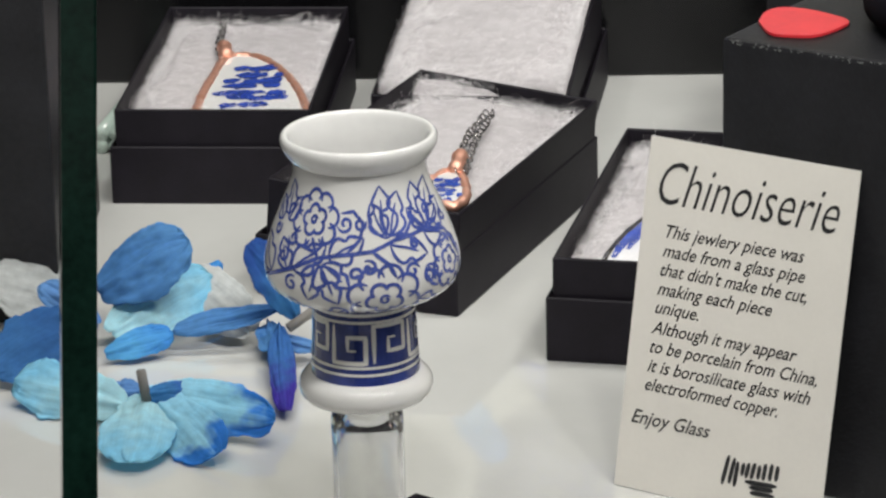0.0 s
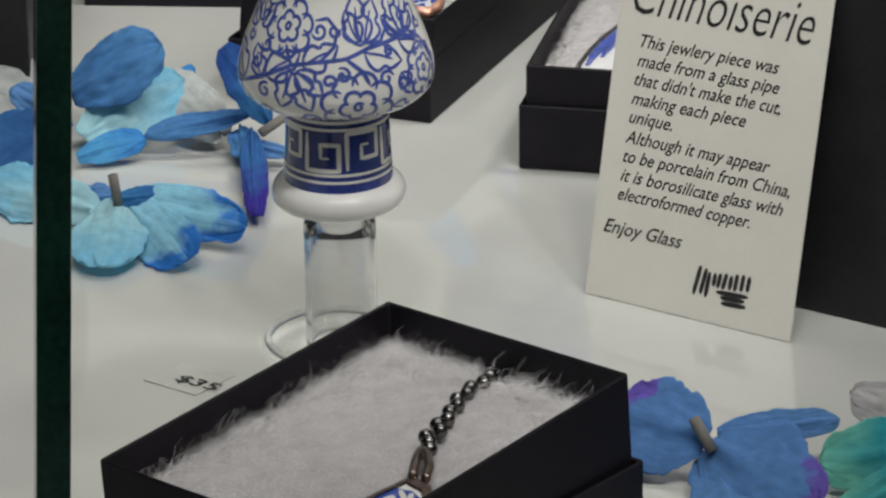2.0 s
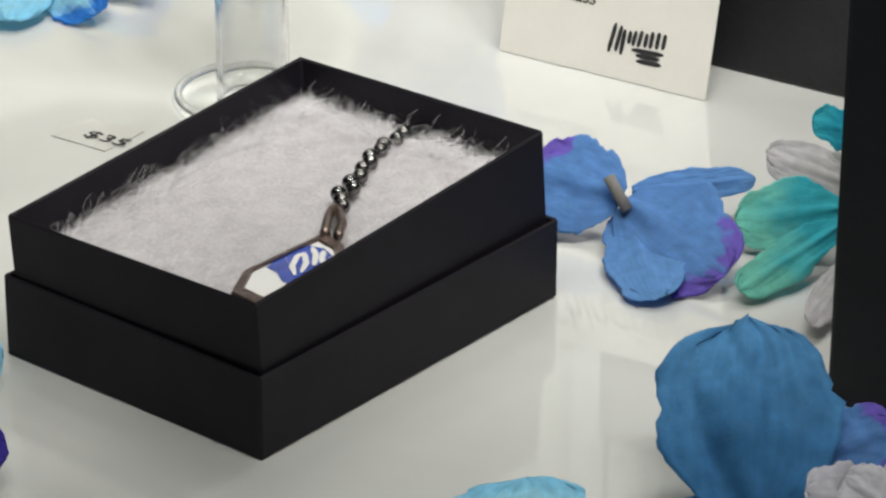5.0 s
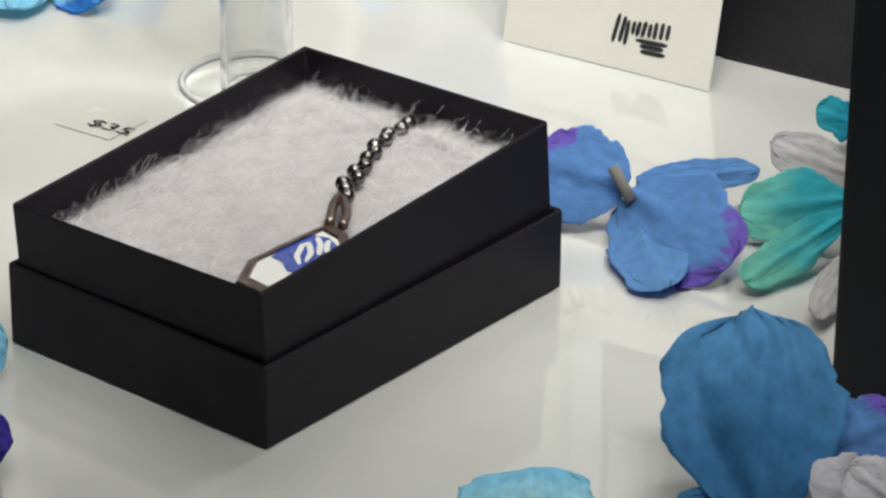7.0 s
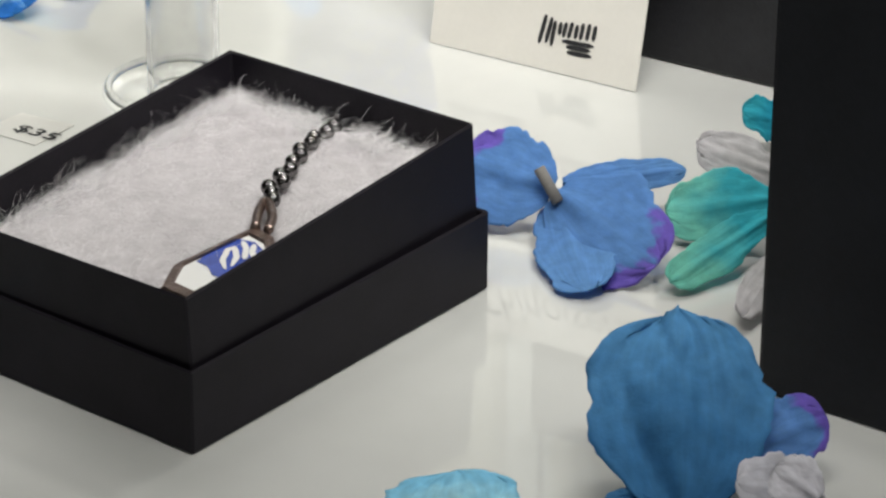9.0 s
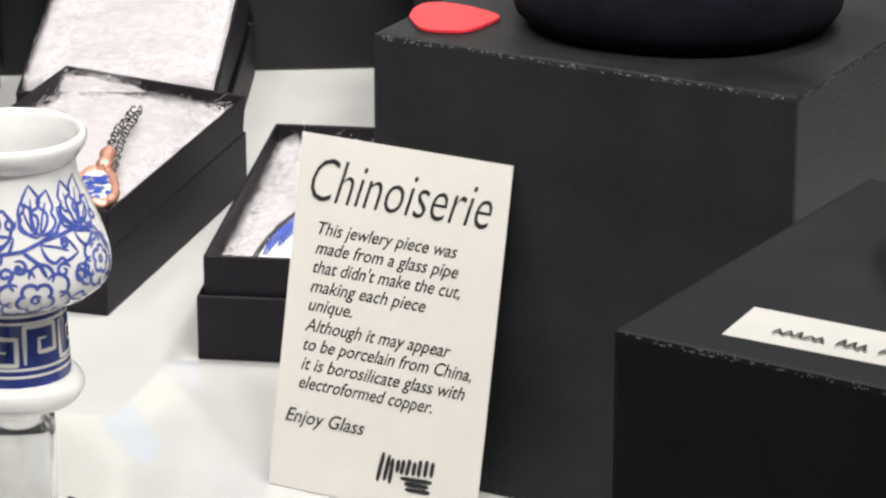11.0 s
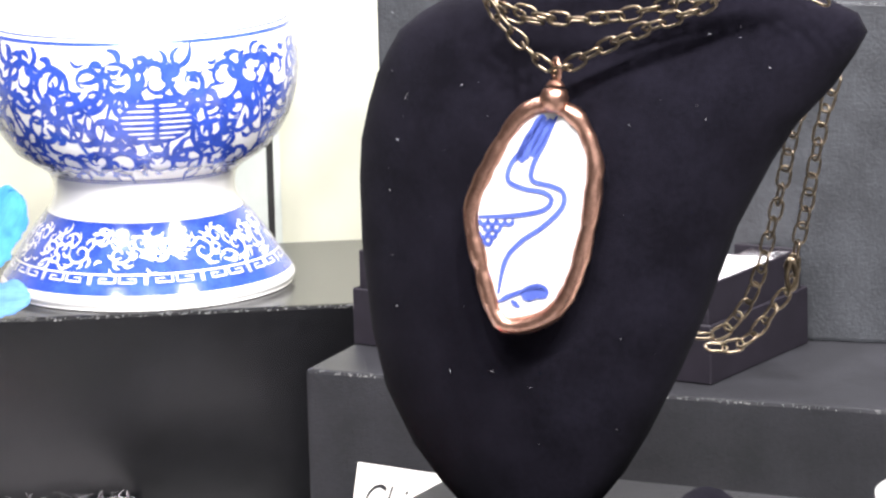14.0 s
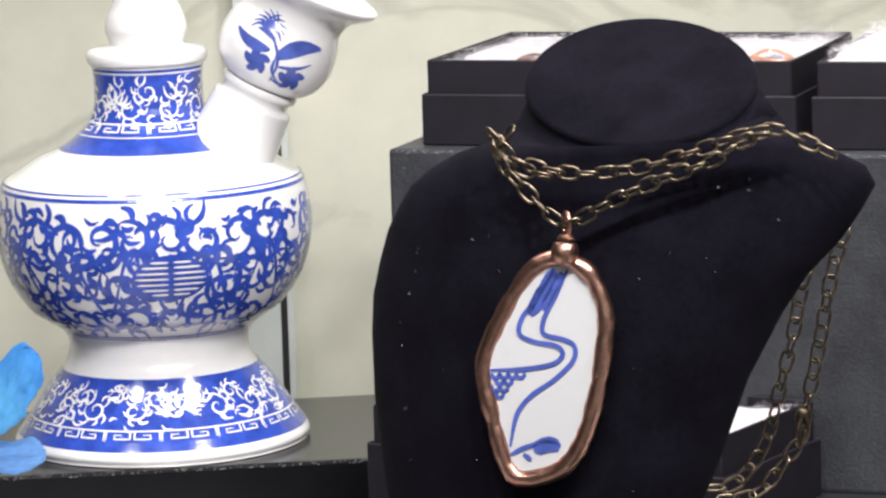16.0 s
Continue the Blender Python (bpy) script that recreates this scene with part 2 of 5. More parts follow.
def band_mesh(x0, x1, y0, y1, surface, across=160, rows=10):
    """A painted band as one sheet on the surface."""
    verts = []
    for r in range(rows + 1):
        for q in range(across + 1):
            place, normal = surface(x0 + (x1 - x0) * q / across, y0 + (y1 - y0) * r / rows)
            verts.append(place + normal * 0.00012)
    n = across + 1
    return verts, [(r * n + q, r * n + q + 1, r * n + q + n + 1, r * n + q + n) for r in range(rows) for q in range(across)]


def fill_shape(pts, surface, rings=4):
    """A filled painted patch with the outline pts."""
    c = sum((Vector(p) for p in pts), Vector((0, 0))) / len(pts)
    verts, faces = [], []
    n = len(pts)
    for r in range(rings + 1):
        for p in pts:
            place, normal = surface(*c.lerp(Vector(p), r / rings))
            verts.append(place + normal * 0.0001)
    for r in range(rings):
        for k in range(n):
            faces.append((r * n + k, r * n + (k + 1) % n, (r + 1) * n + (k + 1) % n, (r + 1) * n + k))
    return verts, faces


def on_revolved(profile, ref):
    """surface(x, y): x metres round the girth at the radius ref, y metres along the profile from its first point."""
    lens = [0.0]
    for a, b in zip(profile, profile[1:]):
        lens.append(lens[-1] + math.dist(a, b))

    def surface(x, y):
        y = min(max(y, 0.0), lens[-1] - 1e-6)
        i = min(int(np.searchsorted(lens, y, side="right")) - 1, len(profile) - 2)
        t = (y - lens[i]) / max(lens[i + 1] - lens[i], 1e-9)
        r = profile[i][0] * (1 - t) + profile[i + 1][0] * t
        z = profile[i][1] * (1 - t) + profile[i + 1][1] * t
        a = x / ref
        dr, dz = profile[i + 1][0] - profile[i][0], profile[i + 1][1] - profile[i][1]
        nrm = Vector((dz * math.cos(a), dz * math.sin(a), -dr))
        nrm.normalize()
        return Vector((r * math.cos(a), r * math.sin(a), z)), nrm
    return surface, lens[-1]


def arc(cx, cy, r0, r1, a0, a1, n=14):
    return [(cx + (r0 + (r1 - r0) * k / n) * math.cos(radians(a0 + (a1 - a0) * k / n)), cy + (r0 + (r1 - r0) * k / n) * math.sin(radians(a0 + (a1 - a0) * k / n))) for k in range(n + 1)]


def peony(cx, cy, r, w, turn=0):
    """A full blossom: scalloped petals round a smaller rosette with a curled heart."""
    lines = []
    for ring, count, spread in ((0.68, 8, 0.34), (0.30, 5, 0.22)):
        for k in range(count):
            a = turn + 360 * k / count + (18 if ring < 0.5 else 0)
            x, y = cx + r * ring * math.cos(radians(a)), cy + r * ring * math.sin(radians(a))
            lines.append((arc(x, y, r * spread, r * spread, a - 108, a + 108, 12), w))
    lines.append((arc(cx, cy, r * 0.16, r * 0.05, turn, turn + 420, 12), w * 0.9))
    return lines


def leaf(cx, cy, a, size, w):
    """A pointed leaf with a notched edge on each side and a midrib."""
    c, s = math.cos(radians(a)), math.sin(radians(a))

    def at(u, v):
        return (cx + size * (u * c - v * s), cy + size * (u * s + v * c))

    def edge(sign):
        return [at(t, sign * (0.34 * math.sin(math.pi * t ** 0.8) - 0.13 * math.exp(-((t - 0.56) / 0.09) ** 2))) for t in np.linspace(0, 1, 18)]
    return [(edge(1), w), (edge(-1), w), ([at(0, 0), at(0.42, 0.03), at(0.74, 0.0)], w * 0.75)]


def scroll(cx, cy, r, a, turns, w, hand=1):
    return [(arc(cx, cy, r, r * 0.18, a, a + hand * 360 * turns, int(16 * turns) + 6), w)]


def fret(x0, y0, cell, h, count, w):
    """A Greek key band."""
    lines = []
    for k in range(count):
        x = x0 + k * cell
        q = [(0.04, 0.0), (0.04, 1.0), (0.92, 1.0), (0.92, 0.24), (0.36, 0.24), (0.36, 0.62), (0.64, 0.62)]
        if k % 2:
            q = [(1 - u, v) for u, v in q]
        lines.append(([(x + u * cell, y0 + v * h) for u, v in q], w))
    return lines

# ---- structure: the shelf, the marble wall behind, the case round it ----


def struct(name, bm, material, label, category=""):
    return tagged(part(name, bm, material), label, category or name.split("_")[0], kind="structure")


struct("shelf_floor", box_bm(-0.9, 0.30, -0.012, 1.0, 1.30, 0.0, 0.001), M_SHELF, "glossy white acrylic shelf of the showcase", "shelf")
struct("wall_back", box_bm(-0.9, 1.30, -0.3, 1.0, 1.33, 0.9), M_WALL, "cream marble slab wall behind the showcase", "wall")
struct("ceiling", box_bm(-0.9, 0.30, 0.64, 1.0, 1.30, 0.66), M_DARKROOM, "dark showcase top carrying the lamps", "ceiling")
struct("wall_left", box_bm(-0.93, -0.9, -0.3, -0.9, 1.30, 0.9), M_DARKROOM, "dark side wall of the shop", "wall")
struct("wall_right", box_bm(1.0, -0.9, -0.3, 1.03, 1.30, 0.9), M_DARKROOM, "dark side wall of the shop", "wall")
struct("floor", box_bm(-0.9, -0.9, -0.33, 1.0, 1.30, -0.30), M_DARKROOM, "dark shop floor under the showcase", "floor")

# glass panel whose dark green edge faces the viewer
panel = thing("sliding_door", pose(-0.0750, 0.50, 0.0, 0, 2.9, 7.8), "sliding glass showcase door with dark green polished edge", "glass door")
part("pane", box_bm(-0.0024, 0.0015, 0.0, 0.0024, 0.04, 0.30), M_EDGE, panel)
part("edge_strip", box_bm(-0.0026, 0.0, 0.0, 0.0026, 0.0013, 0.30, 0.0004), M_EDGE, panel, "dark green ground glass edge")

# ---- black display risers ----


def riser(at, yaw, lx, ly, h, label, name="display_block", material=None):
    t = thing(name, pose(*at, 0, 0, yaw), label, "display block", "black display risers")
    part("body", box_bm(0, 0, 0, lx, ly, h, 0.0011), material or M_BLOCK, t)
    rng = random.Random(int(lx * 9999 + at[0] * 999))
    # worn nicks along the front top edge
    pieces = []
    for k in range(int(lx / 0.0010)):
        x = rng.uniform(0.002, lx - 0.002)
        s = rng.uniform(0.0002, 0.0007) if rng.random() < 0.8 else rng.uniform(0.0007, 0.0016)
        z0 = h - rng.uniform(0.0, 0.0009)
        pieces.append(([(x, -0.0001, z0), (x + s, -0.0001, z0 + 0.0001), (x + s * 0.6, -0.0001, z0 - 0.0004)], [(0, 1, 2)]))
    for k in range(int(ly / 0.0010)):
        y = rng.uniform(0.002, ly - 0.002)
        q = rng.uniform(0.0002, 0.0012)
        z0 = h - rng.uniform(0.0, 0.0009)
        pieces.append(([(lx + 0.0001, y, z0), (lx + 0.0001, y + q, z0 + 0.0001), (lx + 0.0001, y + q * 0.6, z0 - 0.0004)], [(0, 1, 2)]))
    tagged(part("worn_edge", mesh_of("worn_edge", *join(pieces)), M_WORN, t, "pale scuffs along the top edge"), kind="stuff")
    return t


M_WORN = mat("scuffed_edge", (0.20, 0.20, 0.20), 0.7, var=0.4, scale=900)
riser((0.0376, 0.7692, 0), -32.5, 0.099, 0.099, 0.1016, "black leatherette cube block under the velvet bust")
riser((0.0705, 0.6004, 0), -36.3, 0.102, 0.100, 0.0960, "matt black cube block with a paper price strip", material=M_MATT)
riser((-0.36, 1.083, 0), 0.0, 0.462, 0.100, 0.0925, "long black glossy riser under the blue and white pipe", "display_riser", M_RISER)
riser((-0.2235, 0.872, 0), 0.0, 0.1000, 0.088, 0.1016, "black leatherette block beside the glass panel")
riser((0.0608, 1.004, 0), -28.4, 0.24, 0.100, 0.0914, "long black riser with jewellery boxes on it", "display_riser")
# black block like the others, its glare painted in as a paler grey
riser((0.088, 1.062, 0.0914), -24.0, 0.26, 0.098, 0.0965, "upper black riser block stacked at the back, lightened for glare", "display_riser", M_BLOCK_GLARE)

# ---- jewellery boxes ----


def cotton_part(parent, lx, ly, z, fibres, seed, loft=0.002, thick=1.0):
    rng = random.Random(seed)
    nx, ny = 56, 40
    verts, faces = [], []
    for i in range(nx + 1):
        for j in range(ny + 1):
            u, v = i / nx, j / ny
            edge = min(u * lx, (1 - u) * lx, v * ly, (1 - v) * ly)
            ragged = 0.0016 + 0.0060 * max(0.0, noise.noise(Vector((u * 9, v * 7, seed + 3))) + 0.25)
            h = z + loft * min(1, edge / 0.006) ** 0.5 - 0.0012 * max(0, 1 - edge / ragged)
            far = min((1 - u) * lx, (1 - v) * ly)
            h -= 0.0085 * max(0.0, 1 - far / (0.0022 + ragged * 1.3)) ** 1.3
            h += 0.0013 * noise.noise(Vector((u * 5 + seed, v * 4, 1))) + 0.0005 * noise.noise(Vector((u * 22, v * 17, seed)))
            h += 0.0004 * noise.noise(Vector((u * 60, v * 45, seed)))
            verts.append((u * lx, v * ly, h))
    for i in range(nx):
        for j in range(ny):
            a = i * (ny + 1) + j
            faces.append((a, a + ny + 1, a + ny + 2, a + 1))
    pad = part("cotton_pad", mesh_of("cotton_pad", verts, faces, True), M_COTTON, parent, "white fluffy cotton wool padding")
    # fine curled hairs, thickest along the torn rim of the pad
    pieces = []
    for k in range(fibres):
        rim = rng.random() < 0.93
        if rim:
            side = rng.choice((0, 1, 1, 1, 2, 3, 3))
            u = rng.random()
            d = abs(rng.gauss(0, 0.075)) + 0.006
            u, v = ((u, d), (u, 1 - d), (d, u), (1 - d, u))[side]
            if not (0.0 < u < 1.0 and 0.0 < v < 1.0):
                continue
            tuft = noise.noise(Vector((u * 9, v * 7, seed + 3)))
            if tuft + 0.45 < rng.uniform(-0.3, 0.5):
                continue
            p = Vector((u * lx, v * ly, z + loft * 0.5 + rng.gauss(0.0004, 0.0011) + 0.0016 * max(0.0, tuft)))
        else:
            u, v = rng.random(), rng.random()
            p = Vector((u * lx, v * ly, z + loft + 0.0002))
        p.z -= 0.0022 * max(0.0, 1 - min((1 - u) * lx, (1 - v) * ly) / 0.0065)
        a = rng.uniform(0, 6.28)
        d = Vector((math.cos(a), math.sin(a), rng.gauss(0.08, 0.26) if rim else rng.uniform(0, 0.25)))
        ln = rng.uniform(0.0020, 0.0078) if rim else rng.uniform(0.001, 0.003)
        w = rng.uniform(0.000008, 0.000017) * thick
        pv, pf = [], []
        bend = rng.gauss(0, 0.55)
        for q in range(8):
            d = Vector((d.x - bend * d.y + rng.gauss(0, 0.16), d.y + bend * d.x + rng.gauss(0, 0.16), d.z * 0.9 + rng.gauss(0, 0.13))).normalized()
            p = p + d * (ln / 7)
            if not (0.0002 < p.x < lx - 0.0002 and 0.0002 < p.y < ly - 0.0002 and p.z > z - 0.003):
                break
            e = Vector((-d.y, d.x, 0.6)).normalized() * w
            pv += [p - e, p + e]
            if q:
                o = 2 * q
                pf.append((o - 2, o - 1, o + 1, o))
        if pf:
            pieces.append((pv, pf))
    tagged(part("fibre", mesh_of("fibre", *join(pieces)), M_FIBRE, pad), kind="stuff")
    return pad


def jewellery_box(m, lx, ly, lid_h, h, label, fibres=900, seed=1, turn=0.0, tilt=(0, 0), fill=None, seat=(0.0015, 0.0015, 0.0013)):
    """An open paperboard box standing in its own lid, padded with cotton wool."""
    t = thing("jewellery_box", m, label, "jewellery box", "open jewellery boxes")
    part("lid", tray_bm(lx, ly, lid_h, 0.0011), M_BOX, t)
    ins = 0.0015
    tray = part("tray", tray_bm(lx - 2 * ins, ly - 2 * ins, h - 0.0015, 0.0010), M_BOX, t)
    tray.matrix_local = pose(*seat, tilt[0], tilt[1], turn)
    pad = cotton_part(tray, lx - 2 * ins - 0.0024, ly - 2 * ins - 0.0024, (fill or h - 0.0074), fibres, seed, thick=1.0 if fibres > 40000 else 1.9)
    pad.location = (0.0012, 0.0012, 0)
    return t


BOX = "open black paperboard jewellery box lined with cotton"
jewellery_box(pose(-0.0310, 0.5771, 0, 0, 0, 50.45), 0.0847, 0.0637, 0.0166, 0.0302, BOX + ", small pendant inside", 52000, 3, turn=0.42, tilt=(-1.2, -3.4), fill=0.0195, seat=(0.0022, 0.0008, 0.0017))
SIZE = (0.108, 0.057, 0.0165, 0.0270)
jewellery_box(pose(-0.0640, 0.9635, 0, 0, 0, 87.0), *SIZE, BOX + ", arched pendant inside", 14000, 5)
jewellery_box(pose(-0.0236, 0.8723, 0, 0, 0, 69.5), 0.105, 0.0555, 0.0165, 0.0275, BOX + ", copper pendant inside", 16000, 7, tilt=(4.5, 0))
jewellery_box(pose(0.0550, 0.8300, 0, 0, 0, 79.0), 0.109, 0.0575, 0.0165, 0.0265, BOX + ", behind the printed card", 12000, 9)
jewellery_box(pose(0.0068, 0.9755, 0, 0, 0, 84.0), 0.104, 0.058, 0.0165, 0.0265, "black paperboard jewellery box heaped with white cotton wool", 26000, 11, tilt=(0, -5.5), fill=0.0250)
jewellery_box(pose(0.1671, 0.9617, 0.0914, 0, 0, 52.0), 0.058, 0.115, 0.0165, 0.0275, BOX + ", behind the bust", 1500, 13, fill=0.0225)
jewellery_box(pose(0.0985, 1.0665, 0.1880, 0, 0, -24.0), 0.111, 0.085, 0.0150, 0.0250, "wide black paperboard box of pendants on the top riser", 9000, 15, fill=0.0200)
jewellery_box(pose(0.2035, 1.0180, 0.1880, 0, 0, -22.0), 0.111, 0.085, 0.0150, 0.0250, "wide black paperboard box of cotton on the top riser", 6000, 17, fill=0.0232)

# ---- printed card ----


def text_mesh(words, width, height, shear=0.28, bold=0.012):
    cu = bpy.data.curves.new("words", "FONT")
    cu.body, cu.shear, cu.resolution_u, cu.offset = words, shear, 3, bold
    ob = new("words", cu)
    me = bpy.data.meshes.new_from_object(ob.evaluated_get(bpy.context.evaluated_depsgraph_get()))
    bpy.data.objects.remove(ob)
    co = np.array([v.co[:] for v in me.vertices])
    lo, hi = co.min(0), co.max(0)
    cap = 0.70
    for v in me.vertices:
        v.co = Vector(((v.co.x - lo[0]) * width / (hi[0] - lo[0]), v.co.y * height / cap, 0))
    return me


CARD_W, CARD_H = 0.0517, 0.0788


def printed_card(m, label):
    t = thing("printed_card", m, label, "card")
    part("sheet", box_bm(0, 0, 0, CARD_W, 0.0004, CARD_H), M_CARD, t)
    lines = (("Chinoiserie", 3.4, 48.0, 14.5, 9.9), ("This jewlery piece was", 6.4, 40.8, 21.75, 2.9), ("made from a glass pipe", 6.1, 41.5, 26.05, 2.9),
             ("that didn't make the cut,", 6.0, 42.4, 30.3, 2.9), ("making each piece", 5.8, 34.5, 34.6, 2.9), ("unique.", 5.8, 16.7, 38.75, 2.9),
             ("Although it may appear", 5.4, 41.7, 43.35, 2.9), ("to be porcelain from China,", 5.5, 47.2, 47.65, 2.9), ("it is borosilicate glass with", 5.4, 46.1, 52.0, 2.9),
             ("electroformed copper.", 5.3, 38.6, 56.2, 2.9), ("Enjoy Glass", 2.7, 22.7, 63.95, 3.1))
    for words, u0, u1, base, cap in lines:
        ob = part("printed_line", text_mesh(words, (u1 - u0) / 1000, cap / 1000, 0.34, -0.008 if cap > 5 else 0.006), M_INK, t)
        ob.matrix_local = pose(u0 / 1000, -0.00012, CARD_H - base / 1000, 90, 0, 0)
    # hand-drawn mark: plain angular strokes
    def flat(x, y):
        return Vector((x, 0, y)), Vector((0, -1, 0))
    mark = []
    for q in ([(0.2, 0), (0.5, 6.3)], [(1.7, 0.4), (1.9, 6.0)], [(3.0, 0.0), (2.8, 5.4)], [(4.1, 5.4), (4.2, 2.6)], [(5.3, 5.6), (5.2, 2.4)], [(6.6, 5.9), (6.4, 2.4)], [(7.8, 5.6), (7.9, 2.6)],
              [(9.0, 6.2), (9.1, 2.6)], [(10.4, 6.4), (10.5, 2.8)], [(11.8, 6.3), (11.9, 3.0)], [(5.2, 1.6), (12.4, 1.9)], [(6.4, 0.6), (11.8, 0.8)], [(6.8, -0.5), (12.4, -0.3)]):
        mark.append(([(0.0268 + (u * 1.08 + v * 0.12) / 1000, CARD_H - 0.0733 + v * 1.05 / 1000) for u, v in q], 0.0010))
    part("drawn_mark", mesh_of("drawn_mark", *strokes_mesh(mark, flat)), M_INK, t, "black hand-drawn angular mark")
    return t


printed_card(pose(0.0135, 0.7632, 0.0002, -12.6, 0, -32.2), "cream printed card leaning on a black block")
printed_card(pose(0.0579, 0.940, 0.0006, -15.0, 0, -40.0), "cream printed card standing behind the bust block")

# ---- small glass bowl on its clear joint ----
BOWL = pose(-0.0395, 0.7338, 0, 0, 0, -93)
bowl = thing("pipe_bowl", BOWL, "white and blue glass pipe bowl on a clear glass joint", "pipe bowl")
lip = smooth_profile([(0.0128, 0.0868), (0.0143, 0.0874), (0.0156, 0.0890), (0.0164, 0.0906), (0.0165, 0.0918), (0.0159, 0.0927), (0.0150, 0.0925), (0.0142, 0.0908), (0.0136, 0.0870), (0.0140, 0.0790), (0.0150, 0.0700), (0.0140, 0.0640), (0.0, 0.0600)], 0.0006)
body_low = [(0.0103, 0.0572), (0.0128, 0.0574), (0.0168, 0.0585), (0.0198, 0.0609), (0.0207, 0.0640), (0.0203, 0.0674), (0.0190, 0.0718), (0.0170, 0.0768), (0.0149, 0.0817), (0.0141, 0.0848), (0.0141, 0.0872)]
body_prof = smooth_profile(body_low)
part("cup", mesh_of("cup", *revolve(body_prof, 96), True), M_PORC, bowl)
part("rim", mesh_of("rim", *revolve(body_prof[-1:] + lip[2:], 96), True), M_OPAL, bowl, "milky translucent glass rim")
stem_prof = [(0.0115, 0.0395), (0.0114, 0.0410), (0.0110, 0.0490), (0.0107, 0.0572), (0.0109, 0.0583)]
part("banded_stem", mesh_of("banded_stem", *revolve(stem_prof, 72), True), M_PORC, bowl)
ring = smooth_profile([(0.0060, 0.0340), (0.0112, 0.0337), (0.0136, 0.0348), (0.0144, 0.0368), (0.0138, 0.0388), (0.0122, 0.0400), (0.0104, 0.0401)], 0.0008)
part("base_ring", mesh_of("base_ring", *revolve(ring, 72), True), M_PORC, bowl)
joint = [(0.0060, 0.0341), (0.0060, 0.0325), (0.0061, 0.0316), (0.0066, 0.0310), (0.0073, 0.0304), (0.0077, 0.0294), (0.0078, 0.0283), (0.0078, 0.0275), (0.0078, 0.0030), (0.0078, 0.0020), (0.0077, 0.0014), (0.0067, 0.0014), (0.0066, 0.0020), (0.0066, 0.0030), (0.0066, 0.0253), (0.0065, 0.0269), (0.0061, 0.0281), (0.0052, 0.0291), (0.0047, 0.0301), (0.0046, 0.0313), (0.0046, 0.0341)]
glass_joint = part("clear_joint", mesh_of("clear_joint", *revolve(joint[::-1], 56, True), True), M_CLEAR, bowl, "clear glass joint tube")
foot_ring = smooth_profile([(0.0078, 0.0003), (0.0160, 0.0003), (0.0172, 0.0010), (0.0174, 0.0020), (0.0168, 0.0029), (0.0150, 0.0028), (0.0110, 0.0022), (0.0079, 0.0024)], 0.0006)
foot_disc = part("clear_foot", mesh_of("clear_foot", *revolve(foot_ring, 64, True), True), glass_mat("thin_clear_glass", (0.985, 0.99, 0.988)), bowl, "rounded clear glass foot")
hoop = [(0.0160 + 0.0009 * math.cos(a), 0.0026 + 0.0009 * math.sin(a)) for a in np.linspace(0, 2 * math.pi, 17)[:-1]]
foot_rim = part("foot_rim", mesh_of("foot_rim", *revolve(hoop, 64, True), True), M_CLEAR, bowl, "thick clear glass rim of the foot")
foot_rim.visible_shadow = False
foot_disc.visible_shadow = False
glass_joint.visible_shadow = False
surf, length = on_revolved(body_prof, 0.0195)
pat = []
girth = 2 * math.pi * 0.0195
W = 0.00078


def tip_leaf(x0, y0, x1, y1, w):
    return leaf(x0, y0, math.degrees(math.atan2(y1 - y0, x1 - x0)), math.hypot(x1 - x0, y1 - y0), w)


